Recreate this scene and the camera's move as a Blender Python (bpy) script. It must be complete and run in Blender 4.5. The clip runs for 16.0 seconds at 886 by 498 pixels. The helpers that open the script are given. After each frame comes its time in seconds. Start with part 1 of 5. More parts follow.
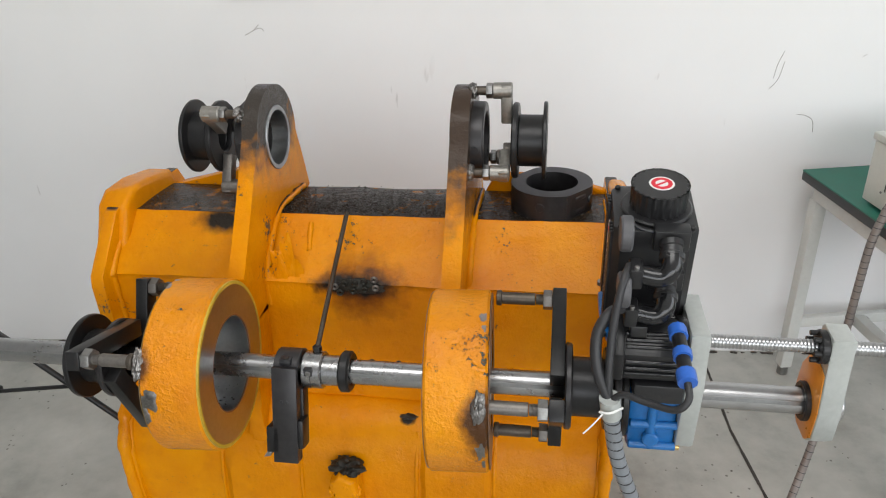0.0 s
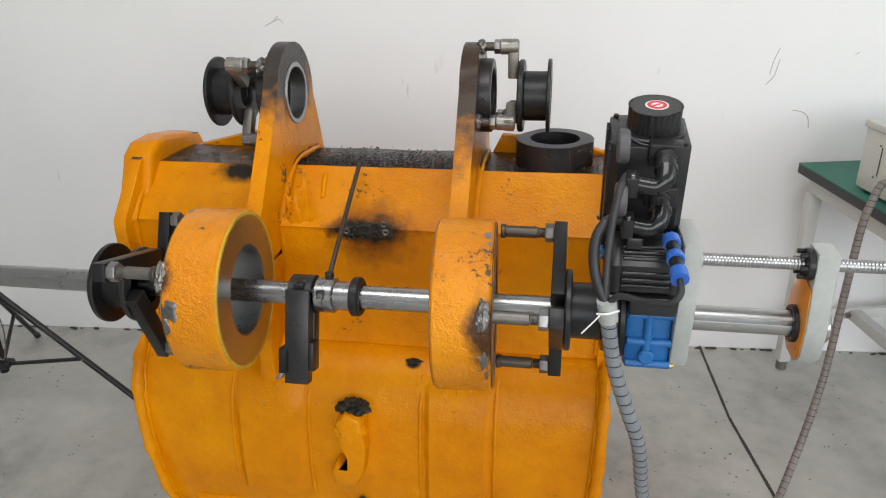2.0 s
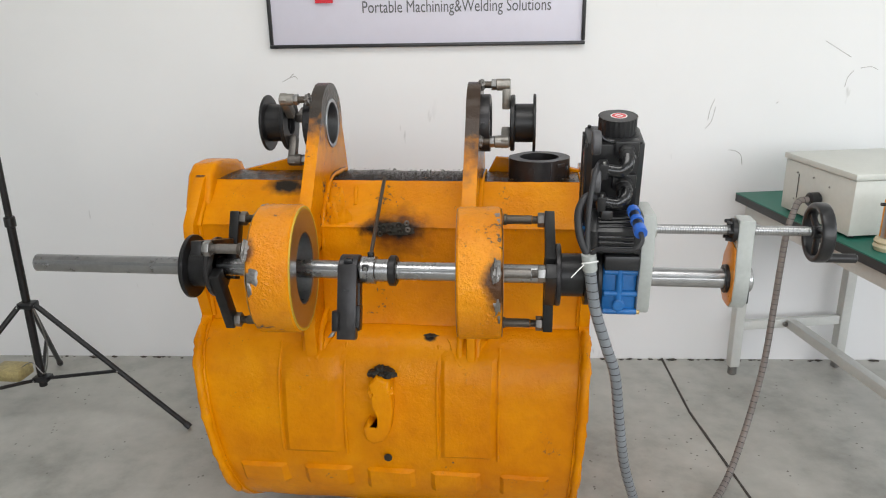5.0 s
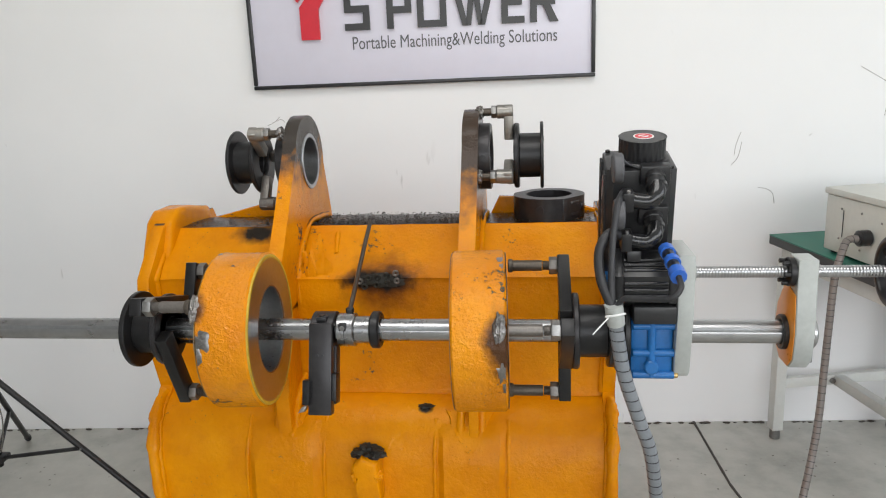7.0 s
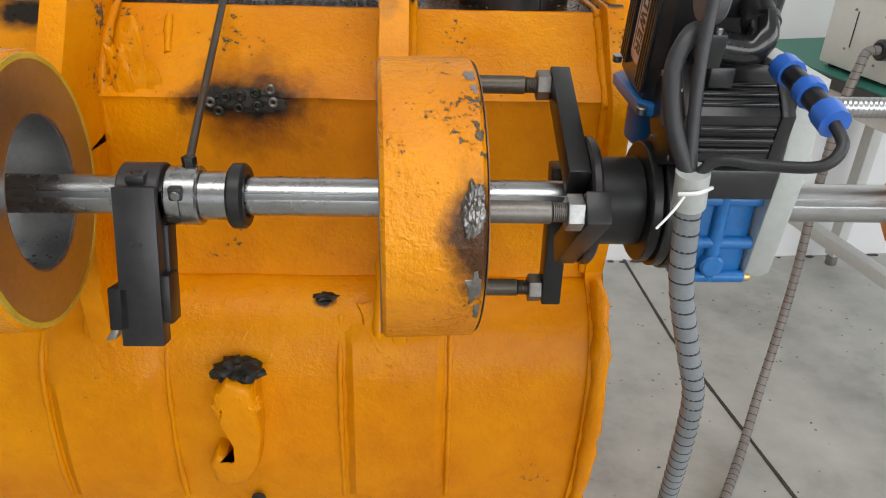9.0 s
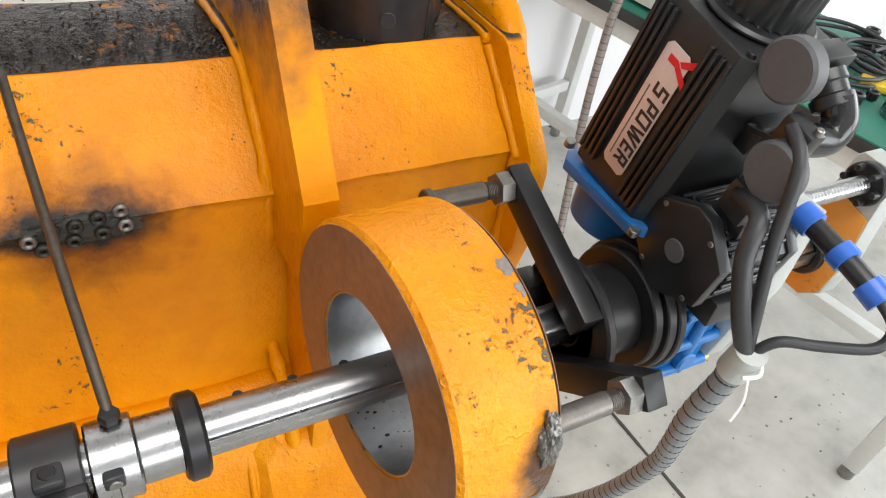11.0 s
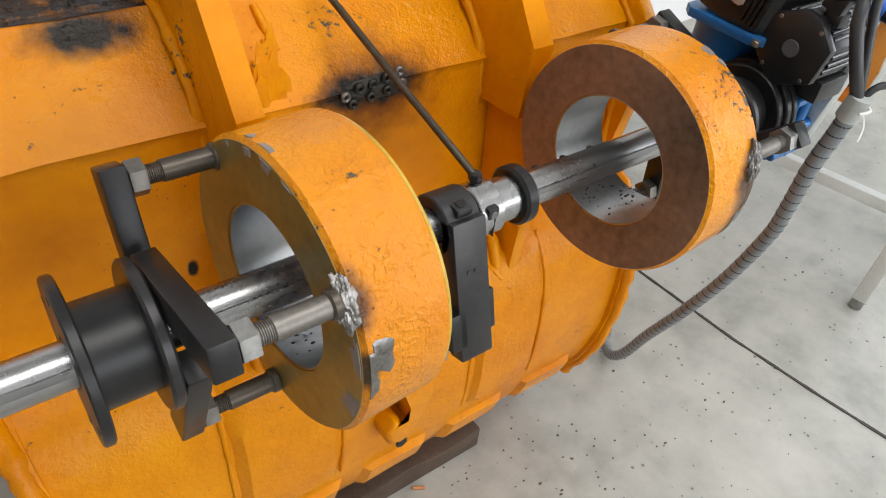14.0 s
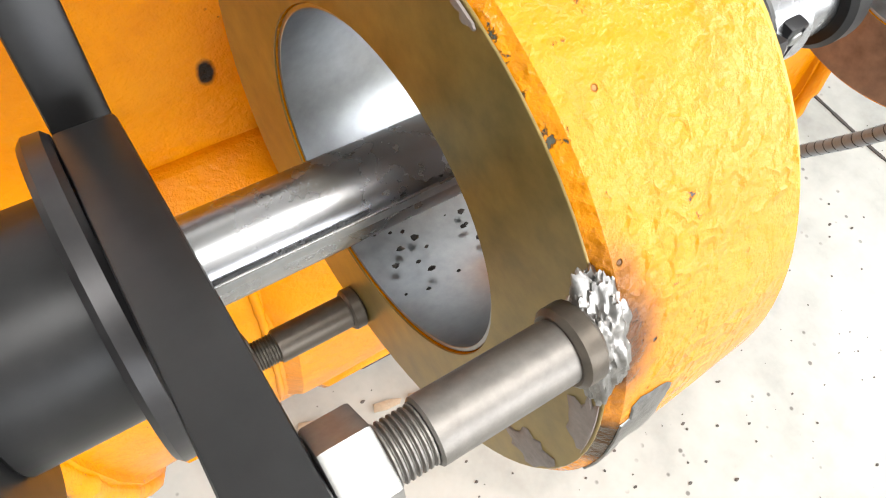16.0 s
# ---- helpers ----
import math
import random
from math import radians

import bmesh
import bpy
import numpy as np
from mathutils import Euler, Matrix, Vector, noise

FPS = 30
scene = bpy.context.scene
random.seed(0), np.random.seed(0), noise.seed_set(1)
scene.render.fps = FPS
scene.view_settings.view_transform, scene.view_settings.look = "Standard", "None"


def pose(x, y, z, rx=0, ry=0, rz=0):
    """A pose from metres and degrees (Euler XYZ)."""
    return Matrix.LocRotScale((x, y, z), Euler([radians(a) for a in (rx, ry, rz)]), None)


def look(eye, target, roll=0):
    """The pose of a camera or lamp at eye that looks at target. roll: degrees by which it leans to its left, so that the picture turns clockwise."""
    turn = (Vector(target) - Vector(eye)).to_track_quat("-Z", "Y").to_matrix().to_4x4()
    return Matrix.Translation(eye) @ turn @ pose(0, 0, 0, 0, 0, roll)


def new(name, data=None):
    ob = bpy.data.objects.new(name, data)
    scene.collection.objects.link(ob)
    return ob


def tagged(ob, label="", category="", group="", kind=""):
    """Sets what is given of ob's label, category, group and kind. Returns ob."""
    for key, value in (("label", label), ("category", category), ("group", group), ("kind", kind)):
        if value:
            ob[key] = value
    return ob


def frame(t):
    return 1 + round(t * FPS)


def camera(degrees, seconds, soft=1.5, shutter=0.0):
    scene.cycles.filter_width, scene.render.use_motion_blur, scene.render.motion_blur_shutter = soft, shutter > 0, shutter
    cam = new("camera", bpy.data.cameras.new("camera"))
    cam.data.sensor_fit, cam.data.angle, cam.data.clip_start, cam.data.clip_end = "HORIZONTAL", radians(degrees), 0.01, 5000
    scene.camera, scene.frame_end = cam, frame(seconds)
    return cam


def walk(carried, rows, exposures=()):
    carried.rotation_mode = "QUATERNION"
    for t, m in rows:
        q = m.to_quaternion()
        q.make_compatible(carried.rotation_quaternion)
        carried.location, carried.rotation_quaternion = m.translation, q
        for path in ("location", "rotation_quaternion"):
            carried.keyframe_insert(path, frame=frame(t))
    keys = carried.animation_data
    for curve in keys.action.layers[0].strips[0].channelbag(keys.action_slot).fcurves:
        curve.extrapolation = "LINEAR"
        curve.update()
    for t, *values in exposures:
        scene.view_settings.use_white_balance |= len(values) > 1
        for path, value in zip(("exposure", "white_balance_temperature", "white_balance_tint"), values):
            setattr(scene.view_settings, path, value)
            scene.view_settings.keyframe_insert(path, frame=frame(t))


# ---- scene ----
cam = camera(62.6, 16.0, 1.1)
PATH = [
    (0, (0.459, -0.975, 1.963), (0.155, 0.778, 1.051), -2.4),
    (0.5, (0.448, -0.965, 1.923), (0.159, 0.796, 1.02), -2.1),
    (1, (0.419, -0.974, 1.857), (0.126, 0.797, 0.974), -1.9),
    (1.5, (0.419, -1.018, 1.786), (0.108, 0.767, 0.938), -1.7),
    (2, (0.474, -1.148, 1.788), (0.154, 0.655, 0.983), -1.3),
    (2.5, (0.557, -1.315, 1.792), (0.218, 0.503, 1.03), -1.2),
    (3, (0.523, -1.423, 1.804), (0.187, 0.405, 1.066), -1.1),
    (3.2, (0.488, -1.458, 1.796), (0.152, 0.374, 1.068), -0.8),
    (5.3, (0.402, -1.666, 1.726), (0.194, 0.238, 1.151), -1.0),
    (5.5, (0.395, -1.657, 1.715), (0.197, 0.257, 1.171), -1.0),
    (6, (0.381, -1.628, 1.677), (0.195, 0.298, 1.174), -1.2),
    (6.5, (0.378, -1.542, 1.646), (0.169, 0.386, 1.155), -1.6),
    (7, (0.418, -1.346, 1.63), (0.155, 0.581, 1.163), -2.4),
    (7.5, (0.455, -1.191, 1.596), (0.169, 0.724, 1.094), -2.4),
    (8, (0.406, -1.013, 1.543), (0.143, 0.877, 0.947), -1.8),
    (8.5, (0.331, -0.834, 1.48), (0.177, 1.02, 0.746), -0.6),
    (8.7, (0.311, -0.772, 1.464), (0.237, 1.045, 0.632), 0.1),
    (10.8, (0.017, -0.235, 1.684), (0.868, 1.01, 0.37), 12.8),
    (11, (-0.008, -0.236, 1.689), (0.873, 0.992, 0.379), 12.2),
    (11.5, (-0.05, -0.226, 1.693), (0.9, 0.973, 0.405), 11.6),
    (12, (-0.118, -0.272, 1.701), (0.867, 0.93, 0.442), 10.8),
    (12.5, (-0.247, -0.387, 1.709), (0.758, 0.817, 0.468), 10.0),
    (13, (-0.368, -0.41, 1.712), (0.642, 0.791, 0.473), 9.0),
    (13.5, (-0.5, -0.389, 1.707), (0.51, 0.792, 0.448), 8.4),
    (14, (-0.556, -0.372, 1.653), (0.457, 0.766, 0.357), 7.9),
    (14.5, (-0.581, -0.333, 1.585), (0.411, 0.714, 0.2), 9.5),
    (15, (-0.563, -0.222, 1.508), (0.35, 0.692, -0.019), 13.4),
    (15.5, (-0.466, -0.07, 1.448), (0.326, 0.737, -0.202), 14.6),
    (16, (-0.429, 0.001, 1.407), (0.271, 0.67, -0.342), 15.7),
]
LIFT = [(0.0, -0.05), (8.5, -0.02), (11.0, 0.66), (12.0, 0.62), (12.6, 0.38), (13.2, 0.27), (14.0, 0.27), (14.8, 0.28), (15.5, 0.66), (16.0, 1.25)]
walk(cam, [(t, look(eye, target, roll)) for t, eye, target, roll in PATH], LIFT)

# ---- world and light ----
world = bpy.data.worlds.new("daylight")
scene.world = world
world.use_nodes = True
wn = world.node_tree
sky = wn.nodes.new("ShaderNodeTexSky")
sky.sky_type, sky.sun_disc = "NISHITA", False
sky.sun_elevation, sky.sun_rotation = radians(40), radians(150)
wn.links.new(sky.outputs[0], wn.nodes["Background"].inputs[0])
wn.nodes["Background"].inputs[1].default_value = 0.12


def area_light(name, at, target, w, h, power, tint):
    d = bpy.data.lights.new(name, "AREA")
    d.shape, d.size, d.size_y, d.energy, d.color = "RECTANGLE", w, h, power, tint
    o = new(name, d)
    o.matrix_world = look(at, target)
    return o


# area lamps added in the unseen, assumed window openings in place of sky light
area_light("window_fill_rear", (1.95, -4.85, 2.35), (1.35, 0, 1.5), 5.7, 2.0, 126, (0.97, 0.985, 1.0))
area_light("window_fill_side", (4.85, -1.6, 2.35), (0, -0.9, 1.0), 4.6, 2.0, 84, (0.97, 0.985, 1.0))
# overhead fill added to brighten the room; no ceiling lamp is known
area_light("overhead_fill_light", (0.2, -0.9, 3.86), (0.2, -0.9, 0), 2.4, 1.2, 50, (1.0, 0.99, 0.97))


# ---- materials ----
def mat(name, rough=0.5, metal=0.0):
    m = bpy.data.materials.new(name)
    m.use_nodes = True
    b = m.node_tree.nodes["Principled BSDF"]
    b.inputs["Roughness"].default_value, b.inputs["Metallic"].default_value = rough, metal
    return m, m.node_tree, b


def nd(nt, kind, **kw):
    n = nt.nodes.new(kind)
    for k, v in kw.items():
        n.inputs[k.replace("_", " ")].default_value = v
    return n


def noise_of(nt, coord, scale, detail=5.0, rough=0.6):
    n = nd(nt, "ShaderNodeTexNoise", Scale=scale, Detail=detail, Roughness=rough)
    nt.links.new(coord, n.inputs["Vector"])
    return n.outputs["Fac"]


def ramp(nt, fac, *stops):
    r = nt.nodes.new("ShaderNodeValToRGB")
    e = r.color_ramp.elements
    while len(e) < len(stops):
        e.new(0.5)
    for k, (p, c) in zip(e, stops):
        k.position, k.color = p, (*c, 1) if len(c) == 3 else c
    nt.links.new(fac, r.inputs[0])
    return r.outputs[0]


def mixc(nt, fac, a, b):
    n = nt.nodes.new("ShaderNodeMix")
    n.data_type = "RGBA"
    for s, v in ((0, fac), (6, a), (7, b)):
        if hasattr(v, "is_output"):
            nt.links.new(v, n.inputs[s])
        else:
            n.inputs[s].default_value = v if s == 0 else (*v, 1)
    return n.outputs[2]


def calc(nt, op, a, b=0.0):
    n = nt.nodes.new("ShaderNodeMath")
    n.operation = op
    for s, v in ((0, a), (1, b)):
        if hasattr(v, "is_output"):
            nt.links.new(v, n.inputs[s])
        else:
            n.inputs[s].default_value = v
    return n.outputs[0]


def bump(nt, b, height, strength, dist=0.002):
    n = nd(nt, "ShaderNodeBump", Strength=strength, Distance=dist)
    nt.links.new(height, n.inputs["Height"])
    nt.links.new(n.outputs[0], b.inputs["Normal"])


def plain(name, col, rough=0.5, metal=0.0, scale=30.0, vary=0.25, relief=0.15, rvary=0.2):
    """A surface with broad and fine variation of tone, gloss and relief."""
    m, nt, b = mat(name, rough, metal)
    co = nt.nodes.new("ShaderNodeTexCoord").outputs["Object"]
    big, fine = noise_of(nt, co, scale * 0.18), noise_of(nt, co, scale * 3, 6)
    both = calc(nt, "ADD", calc(nt, "MULTIPLY", big, 0.6), calc(nt, "MULTIPLY", fine, 0.4))
    lo, hi = [c * (1 - vary) for c in col], [min(1, c * (1 + vary)) for c in col]
    nt.links.new(ramp(nt, both, (0.32, lo), (0.68, hi)), b.inputs["Base Color"])
    nt.links.new(calc(nt, "ADD", rough - rvary / 2, calc(nt, "MULTIPLY", both, rvary)), b.inputs["Roughness"])
    if relief:
        bump(nt, b, fine, relief, 0.001)
    return m


def spot_mask(nt, pos, at, size, soft):
    """A blotch with a noisy edge round a place on the bucket."""
    v = nt.nodes.new("ShaderNodeVectorMath")
    v.operation = "SUBTRACT"
    nt.links.new(pos, v.inputs[0])
    v.inputs[1].default_value = at
    w = nt.nodes.new("ShaderNodeVectorMath")
    w.operation = "DIVIDE"
    nt.links.new(v.outputs[0], w.inputs[0])
    w.inputs[1].default_value = size
    ln = nt.nodes.new("ShaderNodeVectorMath")
    ln.operation = "LENGTH"
    nt.links.new(w.outputs[0], ln.inputs[0])
    d = calc(nt, "ADD", ln.outputs["Value"], calc(nt, "MULTIPLY", noise_of(nt, pos, 22), 0.9))
    return ramp(nt, calc(nt, "MULTIPLY", d, 0.5), (0.42, (1, 1, 1)), (min(0.99, 0.42 + soft), (0, 0, 0)))


def paint(name, dirt_top=False, soot=(), chips=0.64, bumpy=0.5, wrinkle=0.0, sheen=0.16):
    """Thick brushed-on orange machine paint, chipped and grimy."""
    m, nt, b = mat(name, 0.34)
    pos = nt.nodes.new("ShaderNodeNewGeometry")
    p = pos.outputs["Position"]
    big, mid, fine = noise_of(nt, p, 5), noise_of(nt, p, 24, 6), noise_of(nt, p, 120, 4)
    col = ramp(nt, big, (0.3, (0.60, 0.185, 0.0003)), (0.5, (0.70, 0.243, 0.0004)), (0.7, (0.78, 0.300, 0.0008)))
    col = mixc(nt, calc(nt, "MULTIPLY", ramp(nt, mid, (0.55, (0, 0, 0)), (0.75, (1, 1, 1))), 0.30), col, (0.52, 0.145, 0.002))
    # specks where the coat is chipped to the dark primer
    vor = nd(nt, "ShaderNodeTexVoronoi", Scale=85.0)
    nt.links.new(p, vor.inputs["Vector"])
    speck = calc(nt, "MULTIPLY", ramp(nt, vor.outputs["Distance"], (0.08, (1, 1, 1)), (0.13, (0, 0, 0))), ramp(nt, noise_of(nt, p, 9, 4), (chips - 0.06, (0, 0, 0)), (chips, (1, 1, 1))))
    chip = ramp(nt, calc(nt, "ADD", calc(nt, "MULTIPLY", noise_of(nt, p, 7, 3), 0.55), calc(nt, "MULTIPLY", noise_of(nt, p, 95, 6, 0.7), 0.45)), (chips, (0, 0, 0)), (chips + 0.012, (1, 1, 1)))
    bare = calc(nt, "MAXIMUM", speck, chip)
    col = mixc(nt, bare, col, (0.075, 0.075, 0.055))
    if dirt_top:
        sep = nt.nodes.new("ShaderNodeSeparateXYZ")
        nt.links.new(pos.outputs["Normal"], sep.inputs[0])
        up = ramp(nt, sep.outputs[2], (0.86, (0, 0, 0)), (0.95, (1, 1, 1)))
        sp = nt.nodes.new("ShaderNodeSeparateXYZ")
        nt.links.new(p, sp.inputs[0])
        high = calc(nt, "GREATER_THAN", sp.outputs[2], 1.19)
        grime = calc(nt, "MULTIPLY", calc(nt, "MULTIPLY", up, high), ramp(nt, calc(nt, "ADD", calc(nt, "MULTIPLY", mid, 0.6), calc(nt, "MULTIPLY", big, 0.4)), (0.31, (0, 0, 0)), (0.44, (1, 1, 1))))
        col = mixc(nt, grime, col, (0.028, 0.022, 0.017))
    for at, size, soft, tone in soot:
        col = mixc(nt, spot_mask(nt, p, at, size, soft), col, tone)
    nt.links.new(col, b.inputs["Base Color"])
    nt.links.new(calc(nt, "ADD", 0.08, calc(nt, "MULTIPLY", mid, 0.24)), b.inputs["Roughness"])
    b.inputs["Specular IOR Level"].default_value = sheen
    h = calc(nt, "ADD", calc(nt, "MULTIPLY", mid, 0.8), calc(nt, "MULTIPLY", fine, 0.25))
    if wrinkle:
        # skin of the thick coat drawn into short worm-like folds
        fold = calc(nt, "ABSOLUTE", calc(nt, "SUBTRACT", noise_of(nt, p, 62, 2, 0.5), 0.5))
        fold = calc(nt, "MULTIPLY", ramp(nt, fold, (0.0, (1, 1, 1)), (0.11, (0, 0, 0))), ramp(nt, noise_of(nt, p, 14, 3), (0.42, (0, 0, 0)), (0.58, (1, 1, 1))))
        h = calc(nt, "ADD", h, calc(nt, "MULTIPLY", fold, wrinkle))
    bump(nt, b, calc(nt, "SUBTRACT", h, calc(nt, "MULTIPLY", bare, 0.5)), bumpy, 0.009)
    return m


BLACK = (0.012, 0.010, 0.008)
ORANGE = paint("orange_paint_bucket", True, [((0.01, 0.46, 1.095), (0.13, 0.3, 0.085), 0.32, (0.20, 0.055, 0.003)), ((0.0, 0.463, 1.108), (0.155, 0.25, 0.048), 0.20, BLACK), ((-0.314, 0.45, 0.890), (0.014, 0.1, 0.026), 0.14, BLACK), ((-0.36, 0.575, 1.215), (0.10, 0.08, 0.035), 0.28, (0.022, 0.017, 0.012)), ((-0.262, 0.40, 0.786), (0.022, 0.06, 0.014), 0.12, BLACK), ((0.120, 0.39, 0.782), (0.034, 0.06, 0.013), 0.16, BLACK)], 0.64, 0.65, 0.05)
ORANGE_BOSS = paint("orange_paint_boss", False, [((-0.300, 0.025, 1.175), (0.034, 0.06, 0.062), 0.22, (0.10, 0.034, 0.008)), ((-0.305, 0.02, 1.170), (0.024, 0.06, 0.045), 0.12, (0.018, 0.014, 0.011)), ((-0.300, 0.005, 1.10), (0.034, 0.06, 0.045), 0.14, (0.06, 0.03, 0.010)), ((0.343, 0.03, 1.10), (0.065, 0.10, 0.12), 0.2, (0.07, 0.026, 0.006))], 0.612, 1.0, 0.14, 0.32)
ORANGE_LUG = paint("orange_paint_lug", False, [((-0.26, 0.655, 1.49), (0.5, 0.30, 0.20), 0.26, (0.05, 0.043, 0.037)), ((0.235, 0.62, 1.46), (0.5, 0.36, 0.30), 0.26, (0.055, 0.038, 0.028))], 0.62)
STEEL = plain("ground_steel", (0.39, 0.39, 0.395), 0.28, 1.0, 12, 0.22, 0.03, 0.18)
BORE = plain("bored_steel", (0.36, 0.37, 0.38), 0.34, 1.0, 40, 0.2, 0.1)
NUT = plain("zinc_nut", (0.30, 0.295, 0.285), 0.40, 1.0, 60, 0.3, 0.15)
STUD = plain("dull_stud_steel", (0.19, 0.175, 0.16), 0.48, 0.9, 60, 0.35, 0.15)
DARK_STUD = plain("oiled_stud_steel", (0.09, 0.075, 0.06), 0.42, 0.7, 60, 0.35, 0.15)
OXIDE = plain("black_oxide_steel", (0.022, 0.0215, 0.022), 0.38, 0.45, 18, 0.35, 0.06, 0.22)
OXIDE_LIGHT = plain("worn_black_oxide", (0.038, 0.036, 0.037), 0.36, 0.5, 18, 0.4, 0.06, 0.22)
GUN = plain("gunmetal_clamp", (0.30, 0.285, 0.26), 0.42, 0.85, 40, 0.3, 0.12)
WELD = plain("bright_weld_bead", (0.21, 0.20, 0.19), 0.33, 1.0, 70, 0.75, 0.35, 0.3)
SOOTY = plain("burnt_weld", (0.03, 0.028, 0.022), 0.5, 0.5, 90, 0.6, 0.6)
RUST = plain("machined_rusty_face", (0.20, 0.125, 0.085), 0.40, 0.45, 22, 0.55, 0.12, 0.25)
OLIVE = plain("olive_stained_face", (0.25, 0.175, 0.052), 0.38, 0.35, 18, 0.5, 0.12, 0.25)
PRIMER = plain("bare_primer_patch", (0.24, 0.20, 0.18), 0.55, 0.1, 80, 0.35, 0.3)
YELLOW_RIM = plain("yellow_green_rim", (0.50, 0.34, 0.03), 0.45, 0.0, 80, 0.35, 0.3)
PLASTIC = plain("black_motor_coat", (0.014, 0.014, 0.015), 0.34, 0.0, 40, 0.3, 0.1, 0.16)
GLOSSY = plain("glossy_black_plastic", (0.012, 0.012, 0.013), 0.16, 0.0, 40, 0.3, 0.04, 0.1)
RUBBER = plain("black_cable", (0.022, 0.022, 0.024), 0.48, 0.0, 60, 0.3, 0.1)
GREYCAP = plain("grey_plastic_cap", (0.075, 0.075, 0.08), 0.5, 0.0, 60, 0.2, 0.1)
BLUE = plain("blue_gearbox_paint", (0.012, 0.125, 0.36), 0.34, 0.0, 40, 0.25, 0.2, 0.2)
BLUE_PLASTIC = plain("blue_plug_plastic", (0.03, 0.13, 0.52), 0.32, 0.0, 60, 0.15, 0.05)
ALU = plain("pale_grey_plate", (0.46, 0.48, 0.46), 0.40, 0.25, 30, 0.12, 0.06)
WHITE_METAL = plain("pale_powder_coat", (0.60, 0.61, 0.58), 0.45, 0.0, 20, 0.08, 0.06)
BOX_PAINT = plain("cream_cabinet_paint", (0.62, 0.63, 0.58), 0.45, 0.0, 16, 0.06, 0.05)
GREEN = plain("green_bench_mat", (0.018, 0.15, 0.105), 0.55, 0.0, 30, 0.2, 0.1)
GREY_HOSE = plain("grey_hose_wrap", (0.21, 0.225, 0.24), 0.42, 0.0, 60, 0.2, 0.1)
BROWN_HOSE = plain("taupe_hose_wrap", (0.20, 0.175, 0.16), 0.45, 0.0, 60, 0.25, 0.1)
TIE = plain("white_tie", (0.75, 0.75, 0.73), 0.4, 0.0, 60, 0.1, 0.05)
WOOD = plain("dark_old_timber", (0.075, 0.048, 0.032), 0.7, 0.0, 40, 0.45, 0.6)
CHIPWOOD = plain("pale_wood_splinter", (0.38, 0.29, 0.20), 0.7, 0.0, 60, 0.3, 0.4)
BOARD = plain("lilac_white_board", (0.70, 0.685, 0.78), 0.35, 0.0, 6, 0.03, 0.0)
RED = plain("red_lettering", (0.62, 0.012, 0.03), 0.35, 0.0, 40, 0.08, 0.0)
# black for print and frames, also for inserts that paint shade in holes
INK = plain("black_lettering_and_hole_shade", (0.018, 0.018, 0.02), 0.35, 0.0, 40, 0.15, 0.0)
GREYINK = plain("grey_lettering", (0.10, 0.10, 0.11), 0.45, 0.0, 40, 0.1, 0.0)
STICKER = plain("silver_pink_sticker", (0.62, 0.50, 0.46), 0.35, 0.2, 60, 0.08, 0.05)
CREAM = plain("cream_nylon", (0.58, 0.50, 0.33), 0.4, 0.0, 60, 0.1, 0.05)
BRASS = plain("brass_bolt", (0.60, 0.42, 0.18), 0.35, 1.0, 60, 0.2, 0.1)
YELLOW = plain("yellow_bundle", (0.60, 0.42, 0.02), 0.5, 0.0, 60, 0.2, 0.1)
SWARF = plain("steel_swarf", (0.040, 0.034, 0.030), 0.38, 0.55, 300, 0.95, 0.0)


def wall_material():
    m, nt, b = mat("white_wall_paint", 0.62)
    p = nt.nodes.new("ShaderNodeNewGeometry").outputs["Position"]
    col = ramp(nt, noise_of(nt, p, 0.9), (0.3, (0.82, 0.825, 0.825)), (0.7, (0.87, 0.87, 0.87)))
    mp = nd(nt, "ShaderNodeMapping")
    mp.inputs["Rotation"].default_value = (0, 0.6, 0)
    mp.inputs["Scale"].default_value = (1, 1, 0.28)
    nt.links.new(p, mp.inputs["Vector"])
    scuff = calc(nt, "MULTIPLY", ramp(nt, noise_of(nt, mp.outputs[0], 13, 3, 0.5), (0.705, (0, 0, 0)), (0.74, (1, 1, 1))), ramp(nt, noise_of(nt, p, 1.7, 2), (0.47, (0, 0, 0)), (0.6, (1, 1, 1))))
    col = mixc(nt, calc(nt, "MULTIPLY", scuff, 0.45), col, (0.36, 0.35, 0.33))
    nt.links.new(col, b.inputs["Base Color"])
    bump(nt, b, noise_of(nt, p, 70, 4), 0.10, 0.002)
    return m


